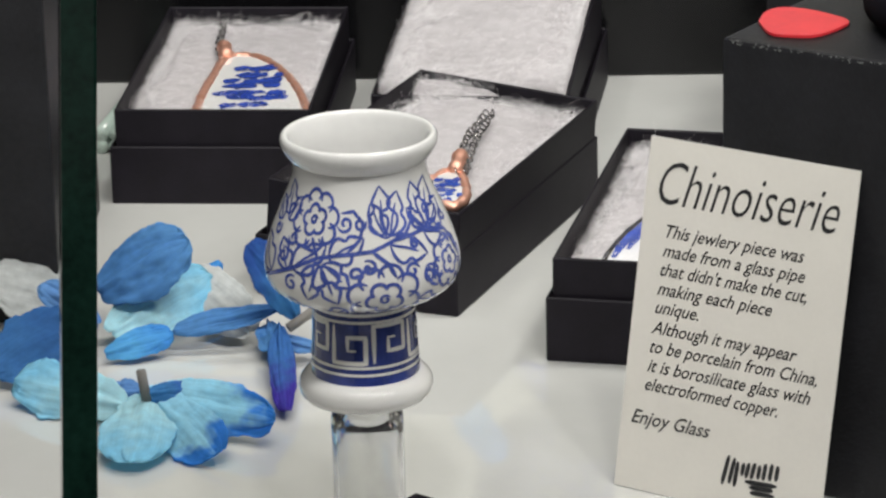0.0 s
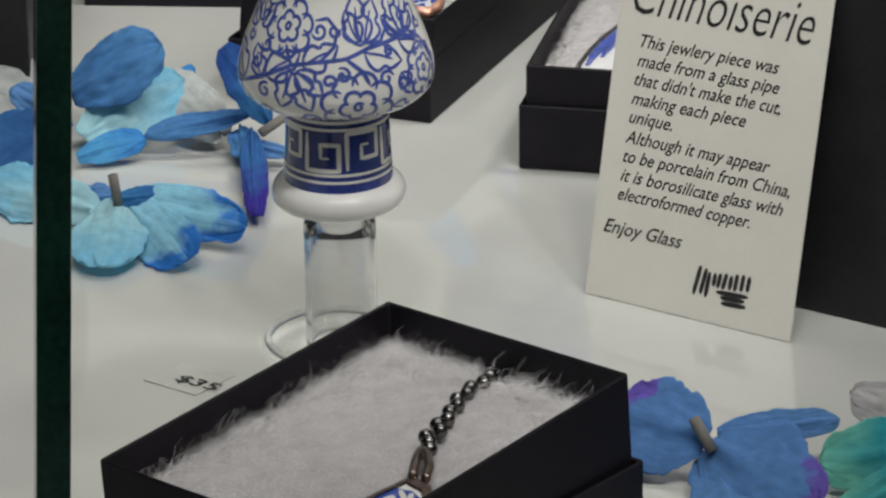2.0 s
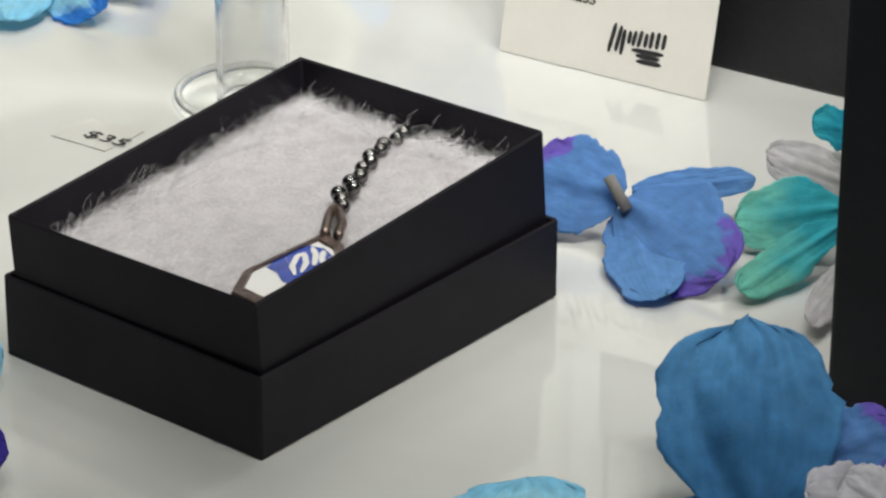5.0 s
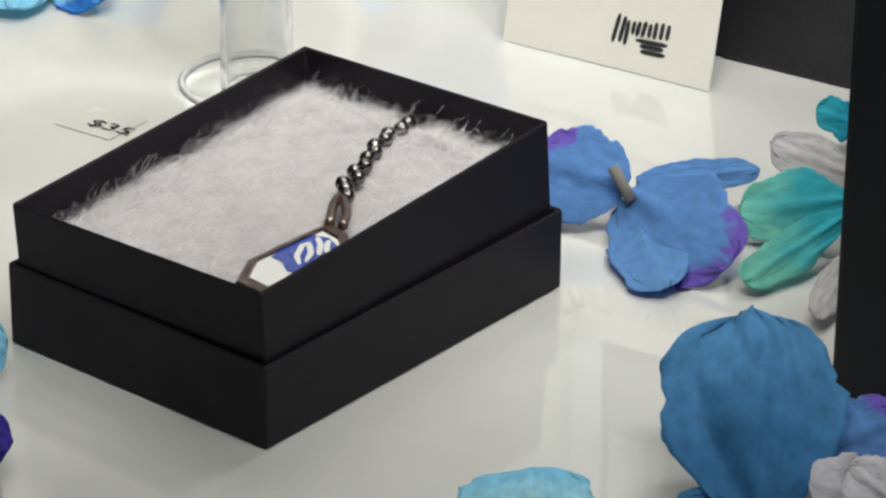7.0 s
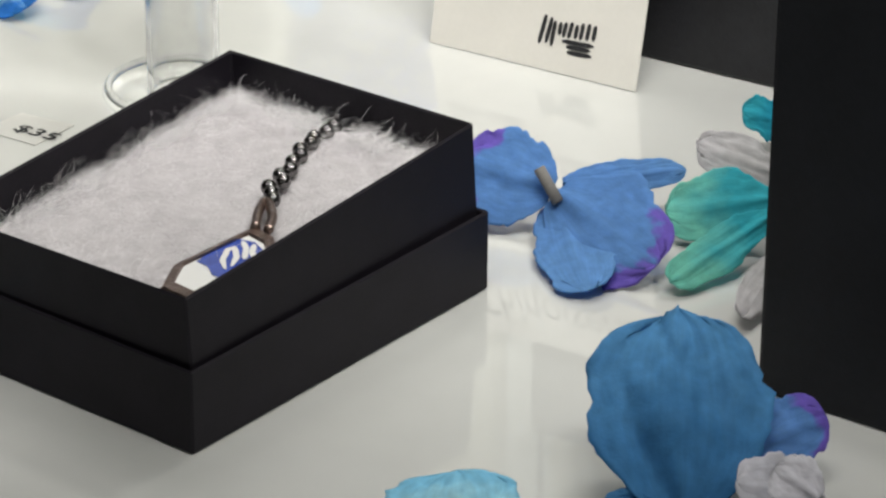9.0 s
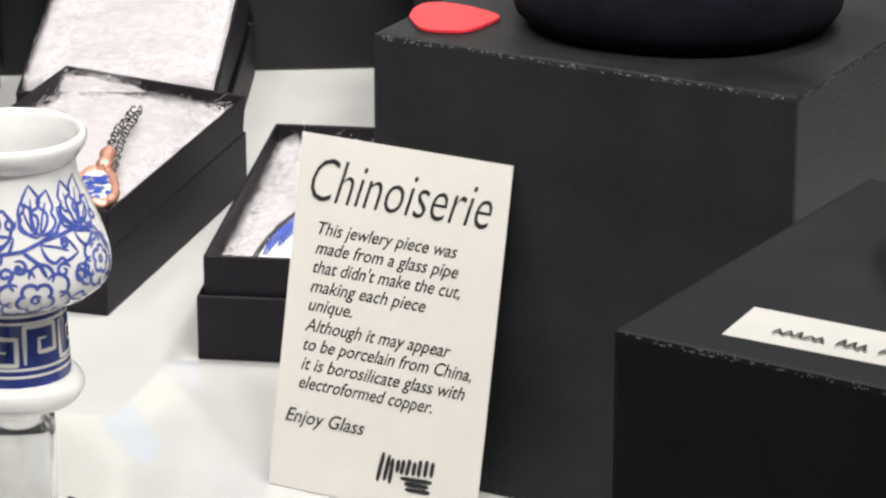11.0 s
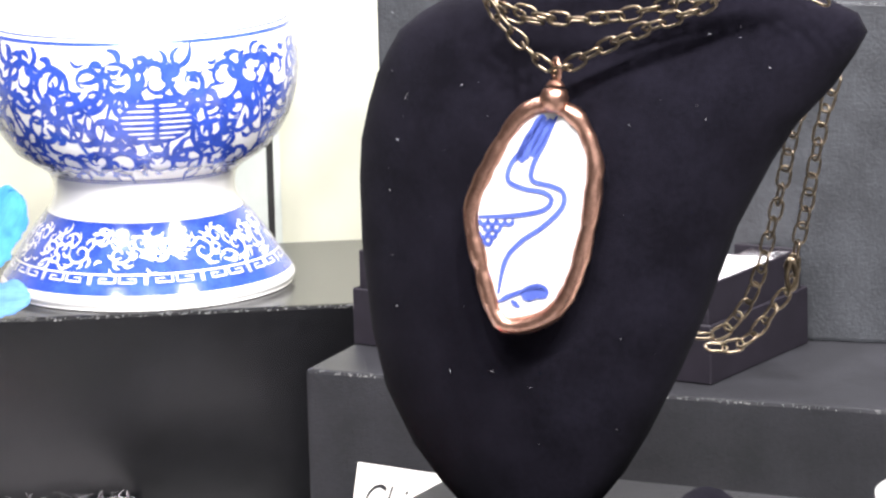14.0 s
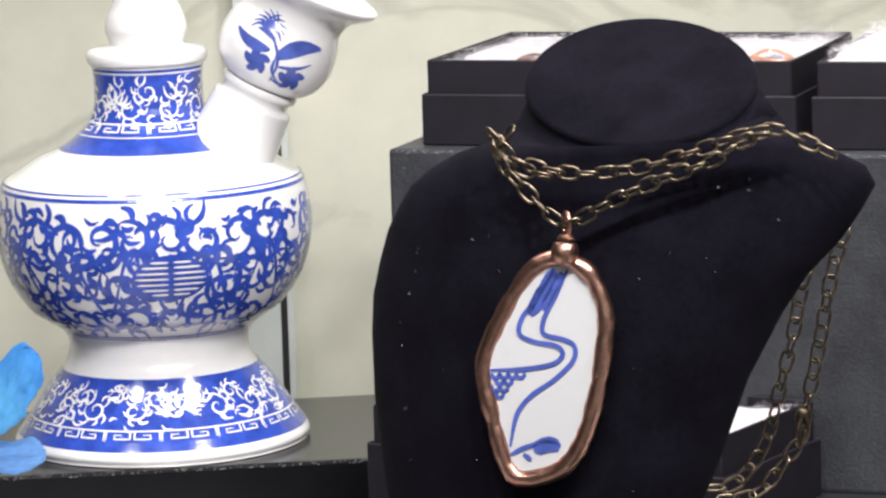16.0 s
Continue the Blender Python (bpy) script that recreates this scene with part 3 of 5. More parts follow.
# two like halves of the drawing, in millimetres round and along the cup
for k in range(2):
    half = []
    half += peony(-10.0, 33.6, 6.4, W * 1000, 12) + peony(6.4, 17.2, 7.4, W * 1000, 30) + peony(23.5, 22.0, 5.6, W * 1000, 50)
    half.append(([(-30, 17), (-22, 19.2), (-14, 22.6), (-7.6, 25.9), (-2.6, 26.9), (4.2, 27.6), (9.4, 29.4), (18.5, 30.4), (25, 28.5), (31, 17)], 0.85))
    half.append(([(4.2, 27.6), (7.6, 24.6), (8.8, 21.8)], 0.9))
    half.append(([(-7.6, 25.9), (-9.0, 28.5), (-9.6, 30.0)], 0.8))
    half.append(([(-1.5, 27.0), (1.6, 30.0), (2.6, 33.5), (0.2, 36.0), (-3.0, 35.5)], 0.8))
    half.append(([(12.0, 29.8), (15.0, 33.0), (15.8, 36.0)], 0.8))
    for q in ((7.8, 30.0, 7.4, 41.0), (8.6, 30.4, 12.6, 39.4), (7.4, 30.8, 4.6, 37.6), (18.7, 30.6, 17.8, 40.6), (19.4, 30.8, 24.6, 40.6), (20.0, 30.2, 27.4, 35.2), (18.0, 31.0, 14.4, 35.4),
              (-13.6, 22.8, -5.9, 28.6), (-5.0, 26.0, 2.6, 30.4), (8.4, 28.6, 17.0, 25.4), (17.6, 29.8, 25.5, 27.4), (-7.3, 24.6, -9.6, 16.6), (-6.8, 24.4, -3.0, 16.4), (-6.2, 24.8, -0.6, 20.2),
              (-20.6, 20.4, -26.8, 27.6), (-19.3, 33.0, -21.6, 40.4), (-18.6, 32.0, -15.8, 37.6), (-21.5, 31.5, -26.0, 36.0), (-15.0, 22.2, -18.4, 28.4), (13.8, 16.0, 19.6, 13.6), (-1.6, 14.6, -6.6, 11.2), (-12.6, 15.0, -17.4, 12.0), (16.2, 23.0, 18.6, 18.0)):
        half += tip_leaf(*q, 0.74)
    for x, y, r, a, h in ((-1.8, 33.4, 1.9, 200, 1), (1.8, 33.4, 1.5, 20, -1), (-13.6, 19.6, 1.8, 60, 1), (3.4, 24.2, 1.7, 120, -1), (12.5, 22.6, 1.7, 10, 1), (16.2, 21.0, 1.5, 240, 1), (-17.0, 25.0, 1.7, 90, -1), (0.6, 23.0, 1.6, 300, 1),
                          (-20.5, 15.0, 1.9, 0, 1), (20.5, 34.0, 1.4, 0, 1), (-15.0, 29.0, 1.6, 180, 1), (-22.0, 29.6, 1.6, 40, -1), (14.2, 28.0, 1.2, 40, 1), (26.5, 31.5, 1.6, 0, -1)):
        half += scroll(x, y, r, a, 1.2, 0.74, h)
    pat += [([(x / 1000 + girth * k / 2, (y - 5.0) / 1000) for x, y in q], w / 1000) for q, w in half]
part("painted_pattern", mesh_of("painted_pattern", *strokes_mesh(pat, surf)), M_BLUE, bowl, "blue line drawing of peonies and leaves")
ssurf = on_revolved(stem_prof[:4], 0.0108)[0]
sg = 2 * math.pi * 0.0108
key = [([(sg * (q / 60 + 0.5), 0.0004 + 0.0013 * r) for q in range(61)], 0.00145) for r in range(14)]
part("painted_key_band", mesh_of("painted_key_band", *strokes_mesh(key, ssurf)), M_NAVY, bowl, "dark blue band with a Greek key")
key = [([(sg * (q / 60 + 0.5), y) for q in range(61)], w) for y, w in ((0.0030, 0.0006), (0.0046, 0.0006), (0.0146, 0.0006), (0.0162, 0.0007))]
for k in range(8):
    x = sg * (k + 0.35) / 8
    c = sg / 8
    q = [(0.0, 0.0), (0.0, 1.0), (0.80, 1.0), (0.80, 0.30), (0.36, 0.30), (0.36, 0.66), (0.56, 0.66)]
    if k % 2:
        q = [(u, 1 - v) for u, v in q]
    key.append(([(x + u * c, 0.0056 + v * 0.0082) for u, v in q], 0.00095))
part("key_line", mesh_of("key_line", *strokes_mesh(key, lambda x, y: (ssurf(x, y)[0] + ssurf(x, y)[1] * 0.00012, ssurf(x, y)[1]))), M_PORC, bowl, "white meander lines")

# ---- tall blue and white pipe ----
pipe = thing("water_pipe", pose(0.0208, 1.1290, 0.0926, 0, 0, -92), "blue and white porcelain water pipe with scroll painting", "water pipe")
K = 1 / 5750.0
rows = [(0.0, 806), (235, 806), (256, 802), (262, 793), (256, 782), (242, 764), (205, 710), (172, 668), (160, 640), (166, 606), (196, 582), (228, 558), (262, 502), (277, 430), (266, 350), (244, 330), (222, 316), (196, 301), (160, 287), (130, 266), (106, 240), (96, 216), (94, 190), (95, 160), (98, 142)]
pprof = smooth_profile([(r * K, (806 - y) * K * 1.012) for r, y in rows])
part("body", mesh_of("body", *revolve(pprof, 128), True), M_PORC, pipe)
collar = smooth_profile([(r * K, (806 - y) * K * 1.012) for r, y in [(90, 144), (103, 142), (106, 132), (104, 121), (92, 115), (68, 112), (65, 106), (70, 92), (72, 82), (68, 62), (57, 36), (54, 0), (56, -150), (58, -280), (70, -300), (74, -330), (66, -345), (50, -330), (46, -300)]])
part("mouthpiece", mesh_of("mouthpiece", *revolve(collar, 72), True), M_PORC, pipe, "white stacked porcelain mouthpiece")
psurf = on_revolved(pprof, 277 * K)[0]
plens = [0.0]
for a, b in zip(pprof, pprof[1:]):
    plens.append(plens[-1] + math.dist(a, b))


def along(y):
    """Length along the profile, above the foot, at the level y."""
    z = (806 - y) * K * 1.012
    best = min((i for i in range(len(pprof)) if plens[i] > 0.05), key=lambda i: abs(pprof[i][1] - z))
    return plens[best]


PG = 2 * math.pi * 277 * K


def ring_line(y, w):
    return ([(PG * (q / 96 + 0.5), along(y)) for q in range(97)], w)


rng = random.Random(8)
rings = [ring_line(345, 0.0006), ring_line(352, 0.0011), ring_line(596, 0.0008), ring_line(603, 0.0005), ring_line(777, 0.0010), ring_line(147, 0.0009), ring_line(153, 0.0005),
        ring_line(159, 0.0005)]
deep = []
y0, y1 = along(590), along(362)
H, ym = y1 - y0, (y0 + y1) / 2
n = 14
LR = PG / n


def drop(x, y, a, size, bow, w):
    """One curved teardrop of the brush."""
    c, d = math.cos(radians(a)), math.sin(radians(a))
    return ([(x + size * (t * c - bow * math.sin(math.pi * t) * d), y + size * (t * d + bow * math.sin(math.pi * t) * c)) for t in (0, 0.17, 0.34, 0.5, 0.67, 0.84, 1.0)], w)


def acanthus(x, y, r, a, hand, w):
    """A scrolling leaf: a tapering spiral whose outer run throws off long flame-shaped lobes that follow it."""
    out = [(arc(x, y, r, r * 0.16, a, a + hand * 420, 30), w * 1.35)]
    for q in range(5):
        b = a + hand * (-10 + 46 * q)
        r0 = r * (1 - 0.09 * q)
        px, py = x + r0 * math.cos(radians(b)), y + r0 * math.sin(radians(b))
        out.append(drop(px, py, b - hand * rng.uniform(38, 62), r * rng.uniform(0.60, 0.95), 0.30 * hand, w * rng.uniform(1.1, 1.8)))
    tx, ty = x + r * math.cos(radians(a)), y + r * math.sin(radians(a))
    out.append(drop(tx, ty, a - hand * 90, r * 1.5, -0.22 * hand, w * 1.3))
    return out


def lotus(x, y, size, w):
    """A fan of petals over a small heart."""
    out = [drop(x + 0.10 * size * q, y, 90 - 24 * q, size * (1 - 0.07 * abs(q)), 0.16 * (1 if q < 0 else -1), w) for q in (-4, -3, -2, -1, 1, 2, 3, 4)]
    out.append(drop(x, y + 0.10 * size, 90, size * 0.75, 0.0, w * 1.9))
    out.append((arc(x, y - 0.22 * size, size * 0.11, size * 0.11, 0, 360, 10), w * 0.8))
    return out


leaves = []
for k in range(n):
    x = LR * (k + 0.5)
    deep.append(([(x + LR * q / 28, ym + 0.24 * H * math.sin(2 * math.pi * q / 28)) for q in range(29)], 0.0013))
    for u, v, r in ((0.25, -0.30, 0.150), (0.75, -0.27, 0.135), (0.0, 0.0, 0.155), (0.5, -0.01, 0.165), (0.25, 0.29, 0.140), (0.75, 0.30, 0.150)):
        leaves += acanthus(x + (u + rng.uniform(-0.04, 0.04)) * LR, ym + v * H, r * H, rng.uniform(0, 360), rng.choice((1, -1)), 0.00145)
    for q in range(32):
        leaves.append(drop(x + rng.uniform(0, LR), ym + H * rng.uniform(-0.46, 0.46), rng.choice((0, 180)) + rng.uniform(-40, 40), rng.uniform(0.0028, 0.0062), rng.choice((-0.28, 0.28)), rng.uniform(0.0011, 0.0018)))
low, low_lines, neck, neck_lines = [], [], [], []
BG, NG = 2 * math.pi * 205 * K, 2 * math.pi * 97 * K
y0, y1 = along(746), along(674)
n = 18
for k in range(n):
    x = BG * (k + 0.4) / n
    r = (y1 - y0) * 0.24
    low += acanthus(x, y0 + (y1 - y0) * 0.40, r, rng.uniform(0, 360), rng.choice((1, -1)), 0.00058)
    low += acanthus(x + BG / n * 0.5, y0 + (y1 - y0) * 0.66, r * 0.75, rng.uniform(0, 360), rng.choice((1, -1)), 0.00052)
    for q in range(7):
        low.append(drop(x + rng.uniform(0, BG / n), y0 + (y1 - y0) * rng.uniform(0.08, 0.92), rng.choice((0, 180)) + rng.uniform(-35, 35), rng.uniform(0.0022, 0.0050), rng.choice((-0.3, 0.3)), rng.uniform(0.0005, 0.0009)))
for k in range(3):
    low += lotus(BG * k / 3 + 0.0052, y0 + (y1 - y0) * 0.40, 0.0062, 0.0010)
low_lines += [([(BG * (q / 96 + 0.5), along(748)) for q in range(97)], 0.0005)]
low_lines += fret(0, along(767), BG / 30, along(751) - along(767), 30, 0.0005)
neck_lines += fret(0, along(257), NG / 14, along(241) - along(257), 14, 0.0006)
neck_lines += [([(NG * (q / 96 + 0.5), along(y)) for q in range(97)], 0.0004) for y in (238, 260)]
y0, y1 = along(236), along(163)
n = 9
for k in range(n):
    x = NG * (k + 0.5) / n
    r = (y1 - y0) * 0.26
    neck += acanthus(x, y0 + (y1 - y0) * 0.34, r, rng.uniform(0, 360), rng.choice((1, -1)), 0.00052)
    neck += acanthus(x + NG / n * 0.5, y0 + (y1 - y0) * 0.70, r * 0.85, rng.uniform(0, 360), rng.choice((1, -1)), 0.00048)
    for q in range(6):
        neck.append(drop(x + rng.uniform(0, NG / n), y0 + (y1 - y0) * rng.uniform(0.06, 0.94), rng.uniform(0, 360), rng.uniform(0.0018, 0.0034), rng.choice((-0.3, 0.3)), rng.uniform(0.0005, 0.0010)))
neck += lotus(-0.0105, y0 + (y1 - y0) * 0.42, 0.0050, 0.0008)
fsurf = on_revolved(pprof, 205 * K)[0]
y0, y1 = along(771), along(674)
part("painted_foot_border", mesh_of("painted_foot_border", *band_mesh(BG * 0.5, BG * 1.5, y0 - (y1 - y0) / 28, y1 + (y1 - y0) / 28, fsurf)), M_BLUE2, pipe, "solid cobalt band round the foot")
def raised(surface, up):
    """The same surface a little proud, for a second coat."""
    return lambda x, y: (surface(x, y)[0] + surface(x, y)[1] * up, surface(x, y)[1])


part("reserved_border", mesh_of("reserved_border", *join([strokes_mesh(low, raised(fsurf, 0.00012), 0.0006, True), strokes_mesh(low_lines, raised(fsurf, 0.00014), 0.0009)])), M_PORC, pipe, "white leaf scrolls and key left in the blue")
nsurf = on_revolved(pprof, 97 * K)[0]
y0, y1 = along(262), along(162)
part("painted_neck_border", mesh_of("painted_neck_border", *band_mesh(NG * 0.5, NG * 1.5, y0 - (y1 - y0) / 28, y1 + (y1 - y0) / 28, nsurf)), M_BLUE2, pipe, "solid cobalt band round the neck")
part("reserved_neck_border", mesh_of("reserved_neck_border", *join([strokes_mesh(neck, raised(nsurf, 0.00012), 0.0005, True), strokes_mesh(neck_lines, raised(nsurf, 0.00014), 0.0009)])), M_PORC, pipe, "white leaf scrolls left in the blue")
part("painted_leaves", mesh_of("painted_leaves", *strokes_mesh(leaves, raised(psurf, 0.00003), 0.0007, True)), M_BLUE2, pipe, "cobalt blue acanthus leaf scrolls")
for line in deep:
    part("painted_stem", mesh_of("painted_stem", *strokes_mesh([line], psurf, 0.0009)), M_BLUE2, pipe, "wandering cobalt stem of the scrolls")
part("painted_shoulder_band", mesh_of("painted_shoulder_band", *band_mesh(PG * 0.5, PG * 1.5, along(261), along(287), psurf)), M_BLUE2, pipe, "solid cobalt band above the shoulder")
for line in rings:
    part("painted_ring", mesh_of("painted_ring", *strokes_mesh([line], psurf, 0.0009)), M_BLUE2, pipe)
# round seal on the belly: blue disc with pale bars
sx, sy = 0.0052, along(485)
seal = fill_shape([(sx + 0.0118 * math.cos(a), sy + 0.0074 * math.sin(a)) for a in np.linspace(0, 2 * math.pi, 30)[:-1]], lambda x, y: (psurf(x, y)[0] + psurf(x, y)[1] * 0.00008, psurf(x, y)[1]))
part("seal", mesh_of("seal", *seal), M_BLUE2, pipe, "blue round seal with pale bars")
bars = []
for q, half in ((0.0052, 0.006), (0.0036, 0.0088), (0.0018, 0.0104), (0.0, 0.0108), (-0.0018, 0.0104), (-0.0036, 0.0088), (-0.0052, 0.006)):
    bars.append(([(sx - half, sy + q), (sx - 0.0008, sy + q)], 0.0006))
    bars.append(([(sx + 0.0008, sy + q), (sx + half, sy + q)], 0.0006))
for bar in bars:
    part("seal_bar", mesh_of("seal_bar", *strokes_mesh([bar], lambda x, y: (psurf(x, y)[0] + psurf(x, y)[1] * 0.0002, psurf(x, y)[1]))), M_PORC, pipe)
# slanted joint with its painted bowl
arm_prof = smooth_profile([(0.0172, -0.018), (0.0158, -0.006), (0.0148, 0.002), (0.0138, 0.012), (0.0128, 0.026), (0.0122, 0.0305), (0.0106, 0.0310), (0.0104, 0.0332), (0.0118, 0.0345), (0.0118, 0.0362), (0.0106, 0.0372)])
arm = part("joint_tube", mesh_of("joint_tube", *revolve(arm_prof, 64), True), M_PORC, pipe)
arm.matrix_local = pose(0, 0, 0, 0, 0, 92) @ pose(0.0180, -0.008, 0.0775, 6, 26, 0)
cup_prof = smooth_profile([(r, z + 0.0072) for r, z in ((0.0104, 0.0296), (0.0130, 0.0305), (0.0165, 0.0345), (0.0180, 0.0405), (0.0172, 0.0470), (0.0158, 0.0520), (0.0172, 0.0565), (0.0215, 0.0600), (0.0235, 0.0620), (0.0225, 0.0632), (0.0150, 0.0600), (0.0110, 0.0510))])
part("joint_bowl", mesh_of("joint_bowl", *revolve(cup_prof, 64), True), M_PORC, arm)
csurf = on_revolved(cup_prof, 0.0176)[0]
cx = -0.0176 * radians(96)
spray = [drop(cx - 0.0050, 0.0215, 90 - q, 0.0066 - abs(q) * 0.00001, 0.30 * (1 if q > 0 else -1), 0.0009) for q in range(-105, 106, 21)]
spray += [drop(cx - 0.0050, 0.0215, 90 - q, 0.0034, 0.1, 0.0008) for q in range(-60, 61, 30)]
spray += [drop(cx - 0.0015, 0.0165, 172, 0.0130, 0.10, 0.0034), drop(cx - 0.0010, 0.0195, 168, 0.0070, -0.1, 0.0016)]
spray += [drop(cx + 0.0010, 0.0150, 28, 0.0150, 0.14, 0.0048), drop(cx + 0.0020, 0.0128, 22, 0.0110, -0.08, 0.0012)]
for bx, by in ((cx - 0.0040, 0.0118), (cx + 0.0080, 0.0105)):
    spray += [drop(bx, by, q + 20, 0.0042, 0.2, 0.0030) for q in range(0, 360, 72)]
spray += [drop(cx - 0.0030, 0.0210, -70, 0.0150, 0.16, 0.0010), drop(cx + 0.0020, 0.0085, 12, 0.0090, -0.2, 0.0012), drop(cx + 0.0010, 0.0150, -60, 0.0080, -0.2, 0.0010)]
part("painted_spray", mesh_of("painted_spray", *strokes_mesh(spray, csurf, 0.0005, True)), M_BLUE, arm, "blue painted chrysanthemum spray")

# ---- round porcelain piece on the near block ----
knob = thing("porcelain_bowl", pose(0.1593, 0.640, 0.0961, 0, 0, 150), "white porcelain bowl with blue brush lines on a block", "bowl")
kprof = smooth_profile([(0.0, 0.0), (0.018, 0.0), (0.021, 0.003), (0.029, 0.013), (0.0325, 0.026), (0.029, 0.039), (0.022, 0.046), (0.018, 0.048), (0.018, 0.051), (0.015, 0.051)])
part("body", mesh_of("body", *revolve(kprof, 72), True), M_PORC, knob)
ksurf = on_revolved(kprof, 0.0345)[0]
kl = []
for k in range(9):
    x = 0.0345 * 2 * math.pi * k / 9
    kl += [(arc(x, 0.058, 0.012, 0.006, 20, 160, 12), 0.0012), (arc(x + 0.009, 0.042, 0.010, 0.005, 190, 330, 12), 0.0010)] + leaf(x, 0.052, 60, 0.014, 0.0010)
part("painted_brushwork", mesh_of("painted_brushwork", *strokes_mesh(kl, ksurf)), M_BLUE, knob, "blue brush lines")

# ---- black velvet bust ----
LEAN = -0.45


def bust_at(x, z, off=0.0):
    """A point of the bust's outline, set on its slanted plane."""
    y = 0.782 + LEAN * (x - 0.105) + off
    k = y / 0.775
    return Vector((x * k, y, 0.323 + (z - 0.323) * k))


def bust():
    rings = []
    levels = ((0.1040, 0.0880, 0.1000, 10), (0.1141, 0.0790, 0.1112, 13), (0.119, 0.0750, 0.1155, 14), (0.127, 0.0697, 0.1207, 15), (0.1397, 0.0641, 0.1275, 16), (0.1523, 0.0615, 0.1333, 17),
              (0.1718, 0.0598, 0.1407, 17), (0.1855, 0.0597, 0.1483, 17), (0.1937, 0.0603, 0.1540, 17), (0.2010, 0.0620, 0.1615, 17), (0.2075, 0.0640, 0.1662, 16), (0.2125, 0.0665, 0.1692, 15), (0.2165, 0.0690, 0.1672, 14),
              (0.2200, 0.0735, 0.1605, 14), (0.2228, 0.0790, 0.1550, 14), (0.2250, 0.0873, 0.1510, 15))
    n = 56
    for z, xl, xr, d in levels:
        a, b = bust_at(xl, z), bust_at(xr, z)
        c = (a + b) / 2
        row = []
        for k in range(n):
            t = 2 * math.pi * k / n
            ct, st = math.cos(t), math.sin(t)
            p = c + (b - a) / 2 * (abs(ct) ** 0.9 * (1 if ct > 0 else -1))
            row.append(p + Vector((0.0, -0.001 * d * st, 0)))
        rings.append(row)
    # neck, ending in a slanted oval cut
    centre = Vector((0.1212, 0.792, 0.2345))
    ax = Vector((0.0244, -0.004, 0.0036))
    ay = Vector((-0.0028, 0.0186, 0.0116))
    for f, g, drop in ((0.5, 0.96, -0.006), (0.8, 0.95, -0.004), (0.97, 0.975, -0.0012), (1.0, 1.0, -0.0004), (1.0, 0.985, 0.0004), (1.0, 0.95, 0.0007), (1.0, 0.55, 0.0008), (1.0, 0.1, 0.0009)):
        row = []
        up = ax.cross(ay).normalized()
        for k in range(n):
            t = 2 * math.pi * k / n
            e = centre + ax * g * math.cos(t) - ay * g * math.sin(t) + up * drop
            row.append(rings[len(levels) - 1][k].lerp(e, f))
        rings.append(row)
    verts = [p for row in rings for p in row]
    faces = []
    for i in range(len(rings) - 1):
        for k in range(n):
            faces.append((i * n + k, i * n + (k + 1) % n, (i + 1) * n + (k + 1) % n, (i + 1) * n + k))
    faces.append(tuple(range(n - 1, -1, -1)))
    faces.append(tuple((len(rings) - 1) * n + k for k in range(n)))
    foot = smooth_path([(0.0750, 0.788, 0), (0.0742, 0.775, 0), (0.0800, 0.760, 0), (0.0955, 0.7505, 0), (0.112, 0.7490, 0), (0.1265, 0.757, 0), (0.1330, 0.769, 0), (0.1345, 0.780, 0)], 0.003)
    m = len(foot)
    taper = [min(1.0, 0.35 + 0.65 * math.sqrt(min(i, m - 1 - i) / 4)) if min(i, m - 1 - i) < 4 else 1.0 for i in range(m)]
    taper = [q * (0.86 + 0.30 * i / m) for i, q in enumerate(taper)]
    foot = [Vector((p.x, p.y, 0.1017 + 0.0066 * q)) for p, q in zip(foot, taper)]
    fv, ff = tube(foot, 0.0066, 16, taper=taper)
    cushion = revolve(smooth_profile([(0.0, -0.006), (0.019, -0.0055), (0.0255, -0.002), (0.0262, 0.002), (0.022, 0.0055), (0.0, 0.0075)], 0.002), 40)
    cushion = ([Vector((0.1045 + x, 0.7725 + y * 0.72, 0.1056 + z * 0.6)) for x, y, z in cushion[0]], cushion[1])
    v, f = join([(verts, faces), (fv, ff), cushion])
    ob = part("necklace_bust", mesh_of("necklace_bust", v, f, True), M_VELVET)
    return tagged(ob, "black velvet necklace bust standing on a block", "display bust")


def smooth_path(points, step=0.001):
    p = [Vector(q) for q in points]
    p = [p[0] * 2 - p[1]] + p + [p[-1] * 2 - p[-2]]
    out = []
    for i in range(1, len(p) - 2):
        n = max(2, int((p[i + 1] - p[i]).length / step))
        a, b, c, d = p[i - 1], p[i], p[i + 1], p[i + 2]
        for k in range(n):
            t = k / n
            out.append(0.5 * ((2 * b) + (c - a) * t + (2 * a - 5 * b + 4 * c - d) * t * t + (3 * b - a - 3 * c + d) * t ** 3))
    out.append(p[-2])
    return out


bust()
# lint caught in the velvet
rng = random.Random(21)
bits = []
for k in range(64):
    u, v = rng.uniform(-30, 58), rng.uniform(-55, 40)
    if not -29 + max(0, -v - 20) * 0.5 < u < 45 + v * 0.4:
        continue
    q = Vector((0.0925, 0.7696, 0.18)) + Vector((1, LEAN, 0)).normalized() * (u / 1000) + Vector((0, 0, v / 1000)) + Vector((LEAN, -1, 0)).normalized() * 0.0012
    s = rng.uniform(0.00008, 0.00018)
    a = rng.uniform(0, 3)
    e = Vector((math.cos(a), LEAN * math.cos(a), math.sin(a))) * s * rng.uniform(1, 3)
    w = Vector((0.3, -0.1, 0.5)) * s
    bits.append(([q - e, q + w, q + e, q - w], [(0, 1, 2, 3)]))

